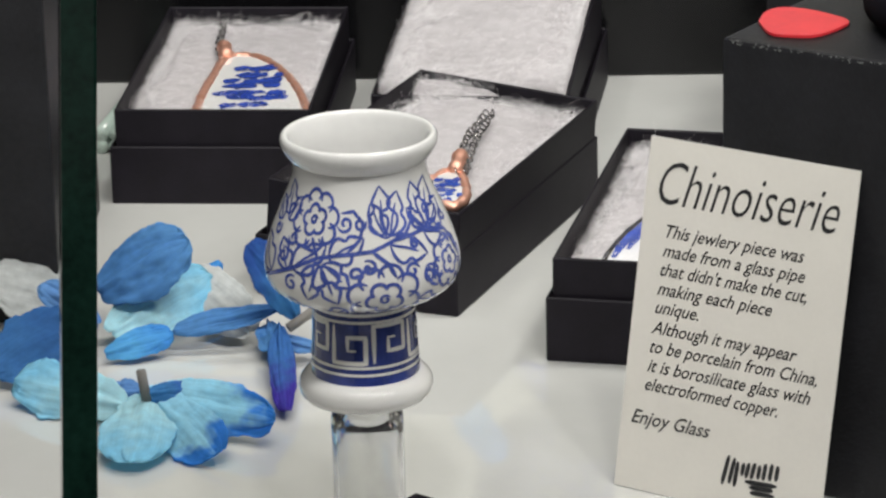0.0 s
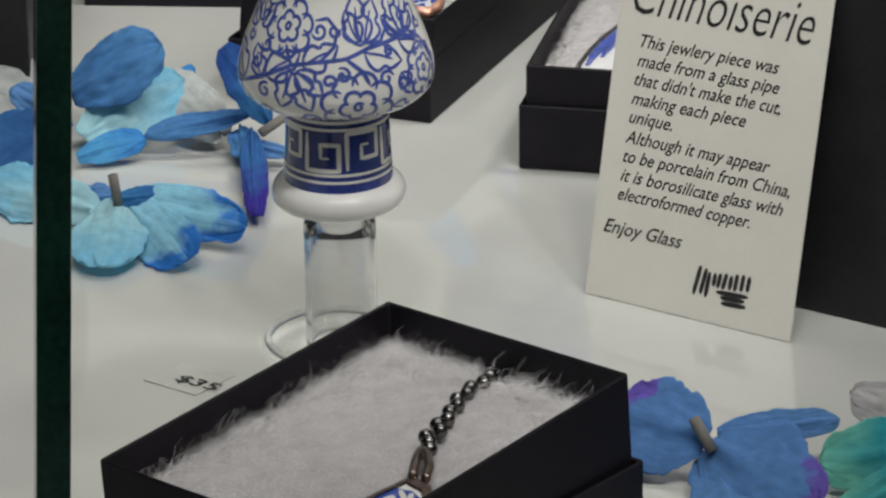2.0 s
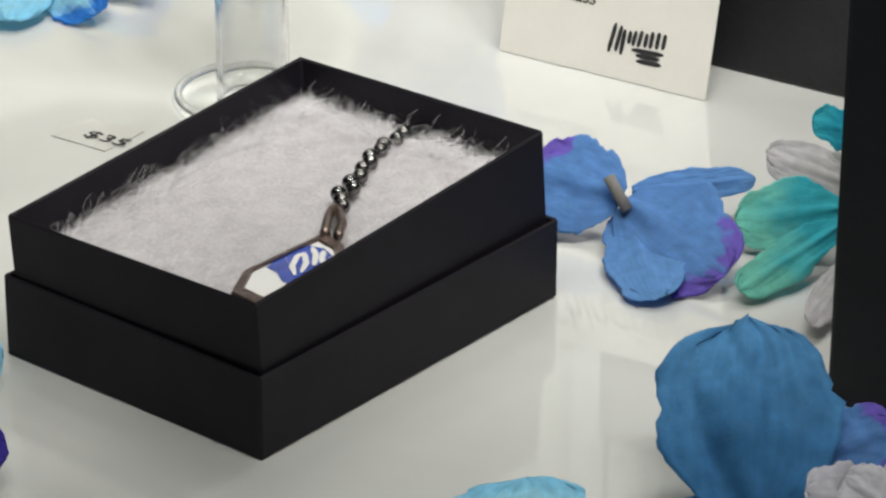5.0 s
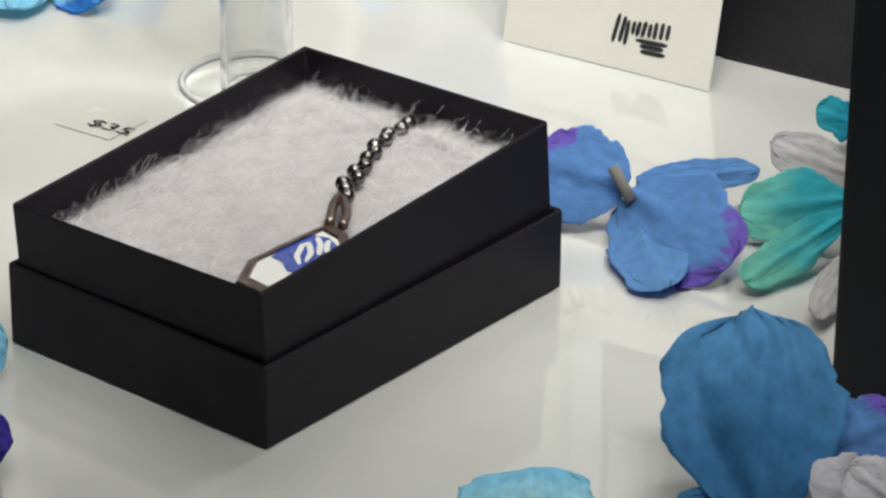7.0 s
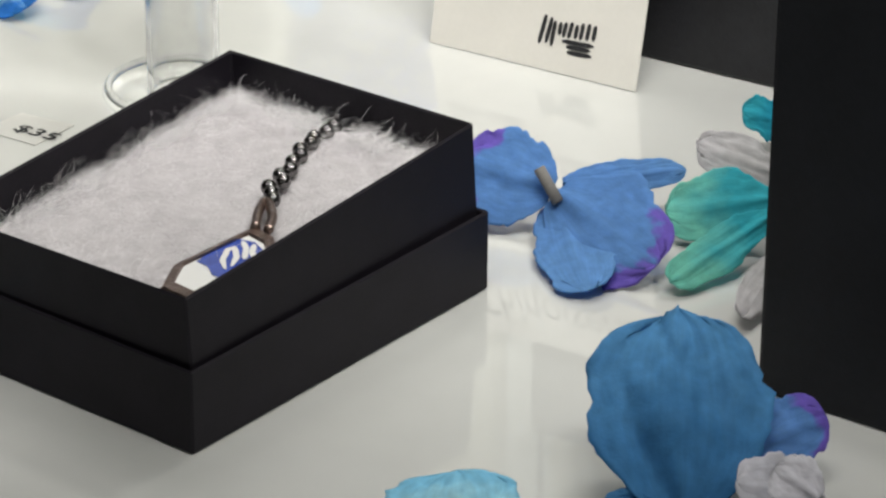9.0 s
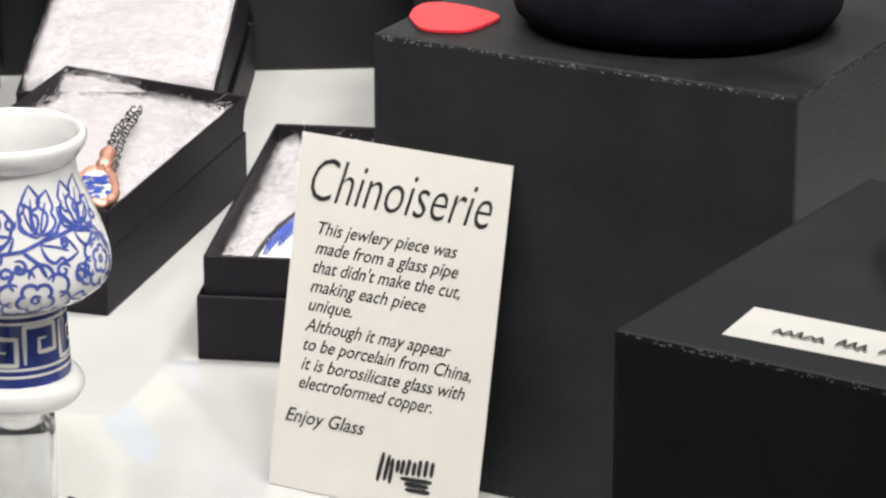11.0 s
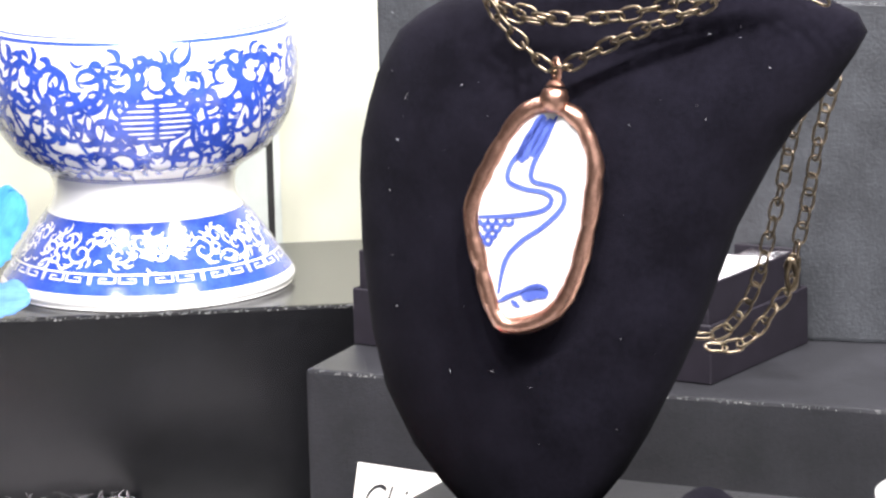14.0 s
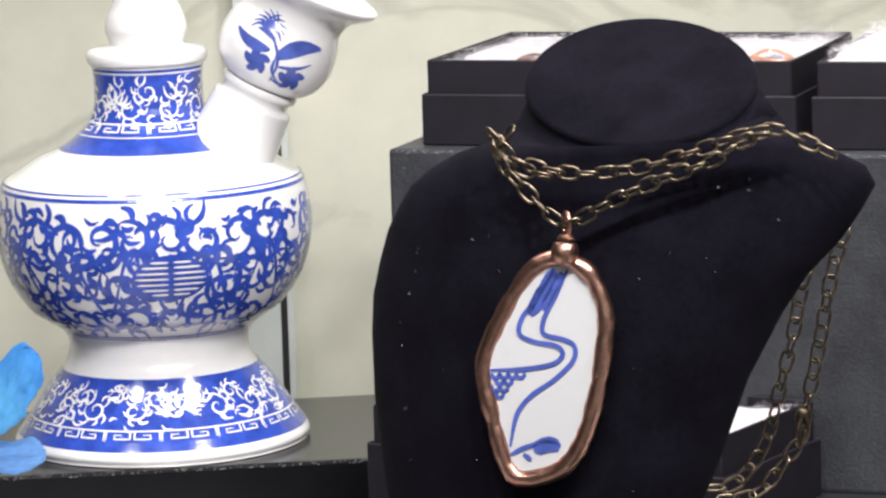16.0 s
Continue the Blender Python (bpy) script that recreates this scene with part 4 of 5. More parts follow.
tagged(part("lint_fleck", mesh_of("lint_fleck", *join(bits)), M_LINT), "white lint flecks caught in black velvet", "lint", kind="stuff")

# ---- pendants and chains ----
LAT = Vector((1, LEAN, 0)).normalized()
NRM = Vector((LEAN, -1, 0)).normalized()
ORG = Vector((0.0925, 0.764 + 0.45 * 0.0125, 0.18))


def on_bust(u, v, off=0.0):
    return ORG + LAT * (u / 1000) + Vector((0, 0, v / 1000)) + NRM * off


def link_mesh(name, length, width, wire, n=14, s=6):
    pts = [((length / 2 - width / 2) * (1 if math.cos(a) > 0 else -1) * min(1, abs(math.cos(a)) * 3) + width / 2 * math.cos(a), width / 2 * math.sin(a), 0) for a in (2 * math.pi * k / n for k in range(n))]
    v, f = tube(pts, wire, s, closed=True)
    return mesh_of(name, v, f, True)


def chain(parent, path, link, pitch, material, seed=1, normal=(0, -1, 0), wobble=22):
    """Oval links along a path, turned by turns about its line."""
    rng = random.Random(seed)
    pts = smooth_path(path, pitch / 6)
    run, nxt, k = 0.0, 0.0, 0
    inv = parent.matrix_world.inverted()
    for a, b in zip(pts, pts[1:]):
        run += (b - a).length
        if run >= nxt:
            nxt += pitch
            d = (b - a).normalized()
            nn = Vector(normal)
            y = nn.cross(d)
            y = y.normalized() if y.length > 1e-4 else Vector((0, 0, 1))
            z = d.cross(y)
            m = Matrix((d, y, z)).transposed().to_4x4()
            turn = (12 if k % 2 else 62) + rng.uniform(-wobble, wobble)
            ob = new("chain_link", link)
            if not link.materials:
                link.materials.append(material)
            ob.parent = parent
            ob.matrix_local = inv @ Matrix.Translation(a) @ m @ Matrix.Rotation(radians(turn), 4, "X")
            k += 1


PENDANT_RIM = [(10.5, 21.2), (14.8, 18.4), (17.9, 11.9), (18.3, 6.8), (16.5, -4.8), (13.3, -15.9), (8.3, -23.4), (-0.2, -26.3), (-4.2, -23.8), (-7.3, -12.6), (-8.9, -1.6), (-4.6, 8.4), (1.3, 17.6), (6.2, 21.1)]
CRANE = (
    ([(10.5, 19.1), (7.6, 13.3), (5.1, 8.7), (4.8, 5.3), (9.0, 4.2), (11.5, 2.9), (11.2, -0.3), (7.0, -4.5), (1.7, -8.2), (-1.6, -12.4), (-3.3, -19.4)], 0.0007),
    ([(7.7, 19.3), (3.5, 12.7), (0.2, 8.6), (-0.5, 5.1), (2.7, 3.5), (7.3, 2.8), (9.0, 1.3), (7.1, -1.0), (0.7, -2.4), (-7.2, -2.9)], 0.0007),
    ([(7.7, 19.1), (2.1, 9.2)], 0.0018),
    ([(9.3, 18.5), (4.8, 10.4)], 0.0012),
    ([(4.7, 15.6), (1.6, 9.7)], 0.001),
    ([(-3.3, -21.1), (0.3, -19.3), (5.5, -17.9), (7.8, -18.9)], 0.0007),
    ([(2.0, -19.8), (5.5, -18.4), (7.7, -19.3)], 0.0022),
    ([(-0.4, -20.7), (1.4, -22.1)], 0.0008),
    ([(-5.5, -14.8), (-4.9, -17.1)], 0.0006),
    ([(-7.0, -3.4), (-6.8, -4.2), (-6.1, -4.6), (-5.4, -4.2), (-5.1, -3.3)], 0.0006),
    ([(-5.1, -3.3), (-4.9, -4.2), (-4.2, -4.5), (-3.5, -4.1), (-3.3, -3.2)], 0.0006),
    ([(-3.3, -3.2), (-3.0, -4.1), (-2.3, -4.5), (-1.6, -4.1), (-1.4, -3.2)], 0.0006),
    ([(-1.4, -3.2), (-1.2, -4.1), (-0.5, -4.4), (0.2, -4.0), (0.4, -3.1)], 0.0006),
    ([(-6.1, -4.7), (-5.8, -5.6), (-5.2, -5.9), (-4.5, -5.5), (-4.2, -4.7)], 0.0006),
    ([(-4.2, -4.7), (-4.0, -5.5), (-3.3, -5.9), (-2.6, -5.5), (-2.3, -4.6)], 0.0006),
    ([(-7.0, -6.1), (-6.9, -7.1), (-6.1, -7.3), (-5.5, -7.0), (-5.2, -6.1)], 0.0006),
    ([(-5.2, -6.1), (-4.9, -7.0), (-4.4, -7.3), (-3.6, -7.0), (-3.3, -6.0)], 0.0006),
    ([(-6.1, -7.5), (-5.9, -8.4), (-5.3, -8.8), (-4.6, -8.4), (-4.4, -7.4)], 0.0006),
)
UPPER_CHAIN = [(-5.2, 46.7), (-2.8, 44.1), (0.2, 41.8), (7.0, 39.9), (15.0, 39.3), (23.7, 40.2), (30.9, 41.8), (39.5, 44.6), (47.9, 47.5), (55.2, 49.0), (62.2, 46.3), (67.1, 44.0)]
INNER_CHAIN = [(-2.6, 47.2), (-4.6, 44.6), (-3.6, 42.4), (-0.8, 40.6), (3.0, 39.2), (8.0, 38.2)]
LOWER_CHAIN = [(-4.3, 44.1), (-2.9, 40.5), (0.1, 37.2), (3.2, 34.2), (6.8, 30.7), (10.1, 29.0), (13.6, 30.0), (19.8, 33.3), (27.2, 36.8), (34.6, 39.7), (41.9, 42.3), (49.1, 46.7), (55.7, 48.3)]
HANGING_A = ((0.1650, 0.7900, 0.1989), (0.1628, 0.7900, 0.1927), (0.1610, 0.7900, 0.1840), (0.1586, 0.7900, 0.1716), (0.1556, 0.7900, 0.1591), (0.1548, 0.7900, 0.1543), (0.1516, 0.7900, 0.1500), (0.1465, 0.7900, 0.1438), (0.1415, 0.7900, 0.1415), (0.1345, 0.7900, 0.1418))
HANGING_B = ((0.1593, 0.7930, 0.1962), (0.1560, 0.7930, 0.1863), (0.1539, 0.7930, 0.1763), (0.1506, 0.7930, 0.1638), (0.1490, 0.7930, 0.1577), (0.1458, 0.7930, 0.1502), (0.1401, 0.7930, 0.1441), (0.1338, 0.7930, 0.1435))
SMALL_PENDANT = ((-0.0366, 0.5884, 0.0265), (-0.0349, 0.5969, 0.0265), (-0.0271, 0.6058, 0.0265), (-0.0206, 0.6130, 0.0265), (-0.0171, 0.6088, 0.0265), (-0.0160, 0.6029, 0.0265), (-0.0248, 0.5922, 0.0265), (-0.0318, 0.5836, 0.0265))
SMALL_PAINT = ((-0.0307, 0.5991, 0.0272), (-0.0281, 0.6038, 0.0272), (-0.0241, 0.6084, 0.0272), (-0.0206, 0.6070, 0.0272), (-0.0186, 0.6031, 0.0272), (-0.0224, 0.5971, 0.0272), (-0.0253, 0.5916, 0.0272), (-0.0277, 0.5936, 0.0272), (-0.0287, 0.5971, 0.0272))
SMALL_SWIRL = ((-0.0255, 0.5957, 0.0272), (-0.0261, 0.5992, 0.0272), (-0.0253, 0.6034, 0.0272), (-0.0241, 0.6044, 0.0272), (-0.0236, 0.6006, 0.0272), (-0.0244, 0.5968, 0.0272))
SMALL_RAY = ((-0.0227, 0.6070, 0.0272), (-0.0220, 0.6039, 0.0272), (-0.0222, 0.5996, 0.0272))
SMALL_RAY_SECOND = ((-0.0206, 0.6056, 0.0272), (-0.0209, 0.6027, 0.0272), (-0.0206, 0.6002, 0.0272))
BEADS = ((-0.0173, 0.6235, 0.0275), (-0.0186, 0.6279, 0.0275), (-0.0160, 0.6322, 0.0275), (-0.0162, 0.6339, 0.0275), (-0.0142, 0.6390, 0.0275), (-0.0126, 0.6457, 0.0275), (-0.0103, 0.6507, 0.0275), (-0.0080, 0.6542, 0.0275), (-0.0063, 0.6563, 0.0275))
BAIL = ((-0.0206, 0.6115, 0.0280), (-0.0201, 0.6187, 0.0280), (-0.0188, 0.6224, 0.0280), (-0.0176, 0.6164, 0.0280), (-0.0182, 0.6104, 0.0280))
ARCH = ((-0.0973, 0.9720, 0.0236), (-0.0971, 0.9879, 0.0236), (-0.0955, 1.0071, 0.0236), (-0.0933, 1.0252, 0.0236), (-0.0878, 1.0284, 0.0236), (-0.0808, 1.0218, 0.0236), (-0.0732, 1.0034, 0.0236), (-0.0677, 0.9788, 0.0236), (-0.0683, 0.9682, 0.0236), (-0.0806, 0.9689, 0.0236))
ARCH_CHAIN = ((-0.0945, 1.0267, 0.0240), (-0.0966, 1.0403, 0.0240), (-0.0965, 1.0553, 0.0240), (-0.0972, 1.0677, 0.0240))
B_PENDANT = ((-0.0340, 0.8846, 0.0276), (-0.0300, 0.9000, 0.0276), (-0.0238, 0.9060, 0.0276), (-0.0212, 0.8860, 0.0276), (-0.0240, 0.8781, 0.0276), (-0.0250, 0.8781, 0.0276))
B_CHAIN = ((-0.0238, 0.9023, 0.0292), (-0.0232, 0.9164, 0.0292), (-0.0212, 0.9334, 0.0292), (-0.0184, 0.9458, 0.0292), (-0.0164, 0.9534, 0.0292))
B_CHAIN_SECOND = ((-0.0215, 0.9022, 0.0292), (-0.0206, 0.9163, 0.0292), (-0.0191, 0.9309, 0.0292), (-0.0168, 0.9432, 0.0292), (-0.0149, 0.9534, 0.0292))
C_PENDANT = ((0.0119, 0.8439, 0.0228), (0.0155, 0.8582, 0.0228), (0.0207, 0.8729, 0.0228), (0.0267, 0.8836, 0.0228), (0.0322, 0.8791, 0.0228), (0.0328, 0.8577, 0.0228), (0.0245, 0.8405, 0.0228))
PICK = ((0.0461, 0.7793, 0.1018), (0.0479, 0.7865, 0.1018), (0.0513, 0.7903, 0.1018), (0.0563, 0.7892, 0.1018), (0.0615, 0.7849, 0.1018), (0.0657, 0.7789, 0.1018), (0.0638, 0.7741, 0.1018), (0.0583, 0.7680, 0.1018), (0.0534, 0.7677, 0.1018), (0.0481, 0.7701, 0.1018))
TAG = ((-0.0810, 0.7162, 0.0001), (-0.0733, 0.7248, 0.0001), (-0.0617, 0.7185, 0.0001), (-0.0692, 0.7083, 0.0001))
STRIP = ((0.0889, 0.5964, 0.0961), (0.0966, 0.6095, 0.0961), (0.1224, 0.5917, 0.0961), (0.1186, 0.5766, 0.0961))
TOP_PENDANT = ((0.1338, 1.0557, 0.2118), (0.1271, 1.0610, 0.2118), (0.1324, 1.0707, 0.2118), (0.1378, 1.0617, 0.2118), (0.1450, 1.0507, 0.2118))
TOP_PENDANT_SECOND = ((0.1950, 1.0285, 0.2118), (0.1922, 1.0426, 0.2118), (0.1998, 1.0565, 0.2118), (0.2013, 1.0356, 0.2118), (0.1976, 1.0273, 0.2118), (0.1976, 1.0273, 0.2118))

necklace = thing("necklace", Matrix.Translation(ORG), "copper framed crane pendant on an antique brass chain", "necklace")
rim = [on_bust(u, v, 0.0035) for u, v in PENDANT_RIM]
loop = smooth_path(rim + [rim[0]], 0.0012)[:-1]
rng = random.Random(4)
taper = [1 + 0.20 * noise.noise(p * 380) + 0.07 * noise.noise(p * 1000) for p in loop]


def local(me, parent):
    me.transform(parent.matrix_world.inverted())
    return me


def vf_local(v, f, name, parent, smooth=True):
    bpy.context.view_layer.update()
    return local(mesh_of(name, v, f, smooth), parent)


bpy.context.view_layer.update()
part("copper_frame", vf_local(*tube(loop, 0.00185, 14, True, taper), "copper_frame", necklace), M_COPPER, necklace, "lumpy electroformed copper rim")


def tile_surface(x, y):
    return on_bust(x * 1000, y * 1000, 0.0040), NRM


part("porcelain_tile", vf_local(*fill_shape([(u / 1000, v / 1000) for u, v in PENDANT_RIM], tile_surface), "porcelain_tile", necklace), M_TILE, necklace, "white glazed tile")
crane = [([tuple(q[:2]) for q in smooth_path([(u / 1000, v / 1000, 0) for u, v in pts], 0.0008)], w * 1.5) for pts, w in CRANE]
crane = [(q, w if w > 0.0006 else w / 1.5) for q, w in crane]
part("painted_crane", vf_local(*strokes_mesh(crane, lambda x, y: (on_bust(x * 1000, y * 1000, 0.0042), NRM)), "painted_crane", necklace), M_BLUE, necklace, "blue brush drawing of a wading bird")
knot = [on_bust(10.0, 20.6, 0.004), on_bust(10.1, 22.8, 0.0047), on_bust(10.2, 24.8, 0.0044), on_bust(10.2, 26.5, 0.004)]
knot = smooth_path(knot, 0.0005)
part("copper_knob", vf_local(*tube(knot, 0.0030, 14, taper=[0.40 + 0.62 * math.sin(math.pi * ((k + 0.5) / len(knot)) ** 0.7) for k in range(len(knot))]), "copper_knob", necklace), M_COPPER, necklace)
bail = [on_bust(10.3 + 1.0 * math.cos(a), 28.6 + 2.4 * math.sin(a), 0.0035 + 0.0012 * math.cos(a)) for a in np.linspace(0, 2 * math.pi, 18)[:-1]]
part("bail", vf_local(*tube(bail, 0.00055, 8, True), "bail", necklace), M_COPPER, necklace)
LINK = link_mesh("chain_link", 0.0049, 0.0028, 0.00034)
chain(necklace, [on_bust(u, v, 0.003) for u, v in UPPER_CHAIN], LINK, 0.0038, M_BRASS, 1, NRM)
chain(necklace, [on_bust(u, v, 0.004) for u, v in LOWER_CHAIN], LINK, 0.0038, M_BRASS, 2, NRM)
chain(necklace, [on_bust(u, v, 0.0022) for u, v in INNER_CHAIN], LINK, 0.0038, M_BRASS, 7, NRM)
chain(necklace, HANGING_A, LINK, 0.0038, M_BRASS, 3)
chain(necklace, HANGING_B, LINK, 0.0038, M_BRASS, 4)
hook = [Vector((0.1552 + 0.0011 * math.cos(a), 0.789, 0.1572 + 0.0033 * math.sin(a))) for a in np.linspace(0, 2 * math.pi, 18)[:-1]]
part("lobster_clasp", vf_local(*tube(hook, 0.0006, 8, True, [1.0 + 0.7 * (math.sin(a) > 0.3) for a in np.linspace(0, 2 * math.pi, 18)[:-1]]), "lobster_clasp", necklace), M_BRASS, necklace)


def flat_pendant(label, outline, material, stripe_dir, seed, thick=0.0013, paint=6, chains=(), link=None, group="boxed pendants", square=False):
    """A painted shard in a metal rim, lying on cotton."""
    pts = [Vector(p) for p in outline]
    c = sum(pts, Vector()) / len(pts)
    t = thing("pendant", Matrix.Translation(c), label, "pendant", group)
    bpy.context.view_layer.update()
    loop = smooth_path(pts + [pts[0]], 0.0012)[:-1]
    if square:
        rings = [[c + (p - c) * q + Vector((0, 0, dz)) for p in pts] for q, dz in ((1.0, -0.004), (1.0, 0.0008), (0.965, 0.0012), (0.80, 0.0012), (0.77, 0.0004))]
        m = len(pts)
        part("metal_rim", vf_local([p for row in rings for p in row], [(i * m + k, i * m + (k + 1) % m, (i + 1) * m + (k + 1) % m, (i + 1) * m + k) for i in range(4) for k in range(m)], "metal_rim", t, False), material, t)
        loop = [c + (p - c) * 0.79 for p in pts]
    else:
        part("metal_rim", vf_local(*tube(loop, thick, 10, True, [1 + 0.2 * noise.noise(p * 500) + (0.11 * math.sin(1.7 * i) if material is M_ROSE else 0.0) for i, p in enumerate(loop)]), "metal_rim", t), material, t)
    z = c.z + 0.0006

    def flat(x, y):
        return Vector((x, y, z)), Vector((0, 0, 1))
    part("shard", vf_local(*fill_shape([(p.x, p.y) for p in loop], flat), "shard", t), M_PORC, t, "white glazed shard")
    rng = random.Random(seed)
    lines = []
    xs, ys = [p.x for p in pts], [p.y for p in pts]
    r = min(max(xs) - min(xs), max(ys) - min(ys)) * 0.36
    for k in range(paint):
        v = -0.9 + 1.8 * (k + 0.5) / paint
        half = math.sqrt(max(0.05, 1 - v * v)) * (max(xs) - min(xs)) * 0.42
        y = c.y + v * (max(ys) - min(ys)) * 0.36
        x0 = c.x - half * rng.uniform(0.5, 1)
        x1 = c.x + half * rng.uniform(0.4, 1)
        high = (max(ys) - min(ys)) * 0.30 / paint
        for q in range(3):
            bx, rx = x0 + (x1 - x0) * (q + rng.uniform(0.1, 0.9)) / 3, (x1 - x0) * rng.uniform(0.14, 0.30)
            by, ph = y + high * rng.uniform(-0.5, 0.5), rng.uniform(0, 40)
            rx = min(rx, x1 - bx + 0.001, bx - x0 + 0.001)
            lines.append(fill_shape([(bx + rx * math.cos(g) * (1 + 0.5 * noise.noise(Vector((math.cos(g) * 1.5, math.sin(g) * 1.5, ph)))), by + stripe_dir * rx * 0.12 * math.cos(g) + high * rng.uniform(0.9, 1.1) * math.sin(g) * (1 + 0.6 * noise.noise(Vector((math.cos(g) * 2.5, math.sin(g) * 2.5, ph + 9))))) for g in np.linspace(0, 2 * math.pi, 22)[:-1]], lambda x, y, up=0.00004 + 0.00002 * (3 * k + q): (Vector((x, y, z + up)), Vector((0, 0, 1))), 2))
    for stroke in lines:
        part("brush_stroke", vf_local(*stroke, "brush_stroke", t, False), M_BLUE2, t, "cobalt brush stroke")
    for k, path in enumerate(chains):
        chain(t, path, link, 0.0031, M_GUN, 10 + k, (0, 0, 1))
    return t


GLINK = link_mesh("chain_link", 0.0036, 0.0019, 0.00024)
small = flat_pendant("small shard pendant in a brown bronze frame on a ball chain", SMALL_PENDANT, M_BRONZE, 1, 3, 0.0017, 0, square=True)


def on_small(x, y):
    return Vector((x, y, 0.0272)), Vector((0, 0, 1))


part("brushwork", vf_local(*fill_shape([p[:2] for p in SMALL_PAINT], on_small), "brushwork", small), M_BLUE2, small, "cobalt brushed patch")
for line in (SMALL_SWIRL, SMALL_RAY, SMALL_RAY_SECOND):
    part("white_stroke", vf_local(*strokes_mesh([([p[:2] for p in line], 0.0011)], lambda x, y: (Vector((x, y, 0.0274)), Vector((0, 0, 1)))), "white_stroke", small), M_PORC, small)

bead = mesh_of("bead", *revolve([(0.00155 * math.sin(a), -0.00155 * math.cos(a)) for a in np.linspace(0.02, 3.12, 9)], 14), True)
M_BEAD = mat("dark_gunmetal", (0.24, 0.23, 0.23), 0.20, metal=1.0, colour2=(0.09, 0.085, 0.085), scale=500)
bead.materials.append(M_BEAD)
line = smooth_path(BEADS, 0.0004)
for k in range(13):
    p = line[int((len(line) - 1) * k / 12)] + Vector((0.0004 if k % 2 else -0.0004, 0, 0.0003))
    ob = new("bead", bead)
    ob.parent = small
    bpy.context.view_layer.update()
    ob.matrix_local = small.matrix_world.inverted() @ Matrix.Translation(p)
part("bail", vf_local(*tube(smooth_path(list(BAIL), 0.0006), 0.00095, 10), "bail", small), M_BRONZE, small)
arched = flat_pendant("arched shard pendant in a copper rim on cotton", ARCH, M_ROSE, 1, 6, 0.0015, 7, (ARCH_CHAIN,), GLINK)
striped = flat_pendant("striped shard pendant in a beaded copper rim", B_PENDANT, M_ROSE, 0, 9, 0.0013, 5, (B_CHAIN, B_CHAIN_SECOND), GLINK)
for owner, a, b in ((striped, (-0.0243, 0.9030, 0.0285), (-0.0228, 0.9150, 0.0300)), (arched, (-0.0930, 1.0255, 0.0245), (-0.0948, 1.0360, 0.0255))):
    way = [Vector(a).lerp(Vector(b), k / 7) for k in range(8)]
    part("bail", vf_local(*tube(way, 0.0021, 12, taper=[0.75, 1.1, 1.0, 0.8, 0.95, 1.1, 0.9, 0.5]), "bail", owner), M_ROSE, owner, "lumpy copper bail")
oval = flat_pendant("oval shard pendant in a gunmetal rim", C_PENDANT, M_GUN, 2, 12, 0.0011, 0)
mid = sum((Vector(p) for p in C_PENDANT), Vector()) / len(C_PENDANT)
for q, w in ((0.72, 0.0026), (0.40, 0.0020)):
    bow = [mid + (Vector(p) - mid) * q for p in C_PENDANT]
    part("brush_stroke", vf_local(*strokes_mesh([([(p.x, p.y) for p in smooth_path(bow, 0.001)], w)], lambda x, y: (Vector((x, y, mid.z + 0.0007)), Vector((0, 0, 1)))), "brush_stroke", oval), M_BLUE2, oval, "cobalt brush arc")
flat_pendant("pale blue pendant in a copper rim on the top riser", TOP_PENDANT, M_COPPER, 0, 14, 0.0013, 3)
flat_pendant("round pendant in a beaded copper rim on the top riser", TOP_PENDANT_SECOND, M_ROSE, 1, 15, 0.0013, 4)

# ---- red pick, price slips, lock ----
pk = [Vector(p) for p in PICK]
pc = sum(pk, Vector()) / len(pk)
bm = bmesh.new()
vs = [bm.verts.new((p.x - pc.x, p.y - pc.y, 0)) for p in smooth_path(pk + [pk[0]], 0.001)[:-1]]
bm.faces.new(vs)
ex = bmesh.ops.extrude_face_region(bm, geom=bm.faces[:])
for v in [e for e in ex["geom"] if isinstance(e, bmesh.types.BMVert)]:
    v.co.z += 0.0006
pick = part("guitar_pick", bm, M_RED)
pick.matrix_world = pose(pc.x, pc.y, 0.1018)
tagged(pick, "red plastic plectrum lying on a black block", "guitar pick")


def slip(name, corners, label, words=(), bars=()):
    c = [Vector(p) for p in corners]
    ex, ey = c[3] - c[0], None
    t = thing(name, Matrix.Translation(c[0]), label, "price slip")
    bpy.context.view_layer.update()
    top = [p - c[0] + Vector((0, 0, 0.00015)) for p in c]
    low = [p - c[0] for p in c]
    n = len(c)
    part("paper", mesh_of("paper", low + top, [tuple(range(n - 1, -1, -1)), tuple(range(n, 2 * n))] + [(k, (k + 1) % n, n + (k + 1) % n, n + k) for k in range(n)]), M_TAG, t)
    return t


price = slip("price_slip", TAG, "small white paper price slip on the shelf")
words = part("price_words", text_mesh("$35", 0.0105, 0.0034, 0.1), M_INK, price)
words.matrix_local = pose(0.0064, -0.0004, 0.0003, 0, 0, -31)
strip = slip("price_strip", STRIP, "white paper strip with dark handwriting on a block")
hand = random.Random(3)
marks = []
for k in range(13):
    if k in (5, 9):
        continue
    a = 0.0080 + k * 0.0020
    marks.append(([(a, 0.0), (a + 0.0005, hand.uniform(0.0018, 0.0034)), (a + 0.0012, hand.uniform(0.0004, 0.0016)), (a + 0.0019, 0.0003)], 0.0006))
mk = part("written_bars", mesh_of("written_bars", *strokes_mesh(marks, lambda x, y: (Vector((x, y, 0)), Vector((0, 0, 1))))), M_INK, strip)
mk.matrix_local = pose(0.0020, 0.0036, 0.0005, 0, 0, -35)

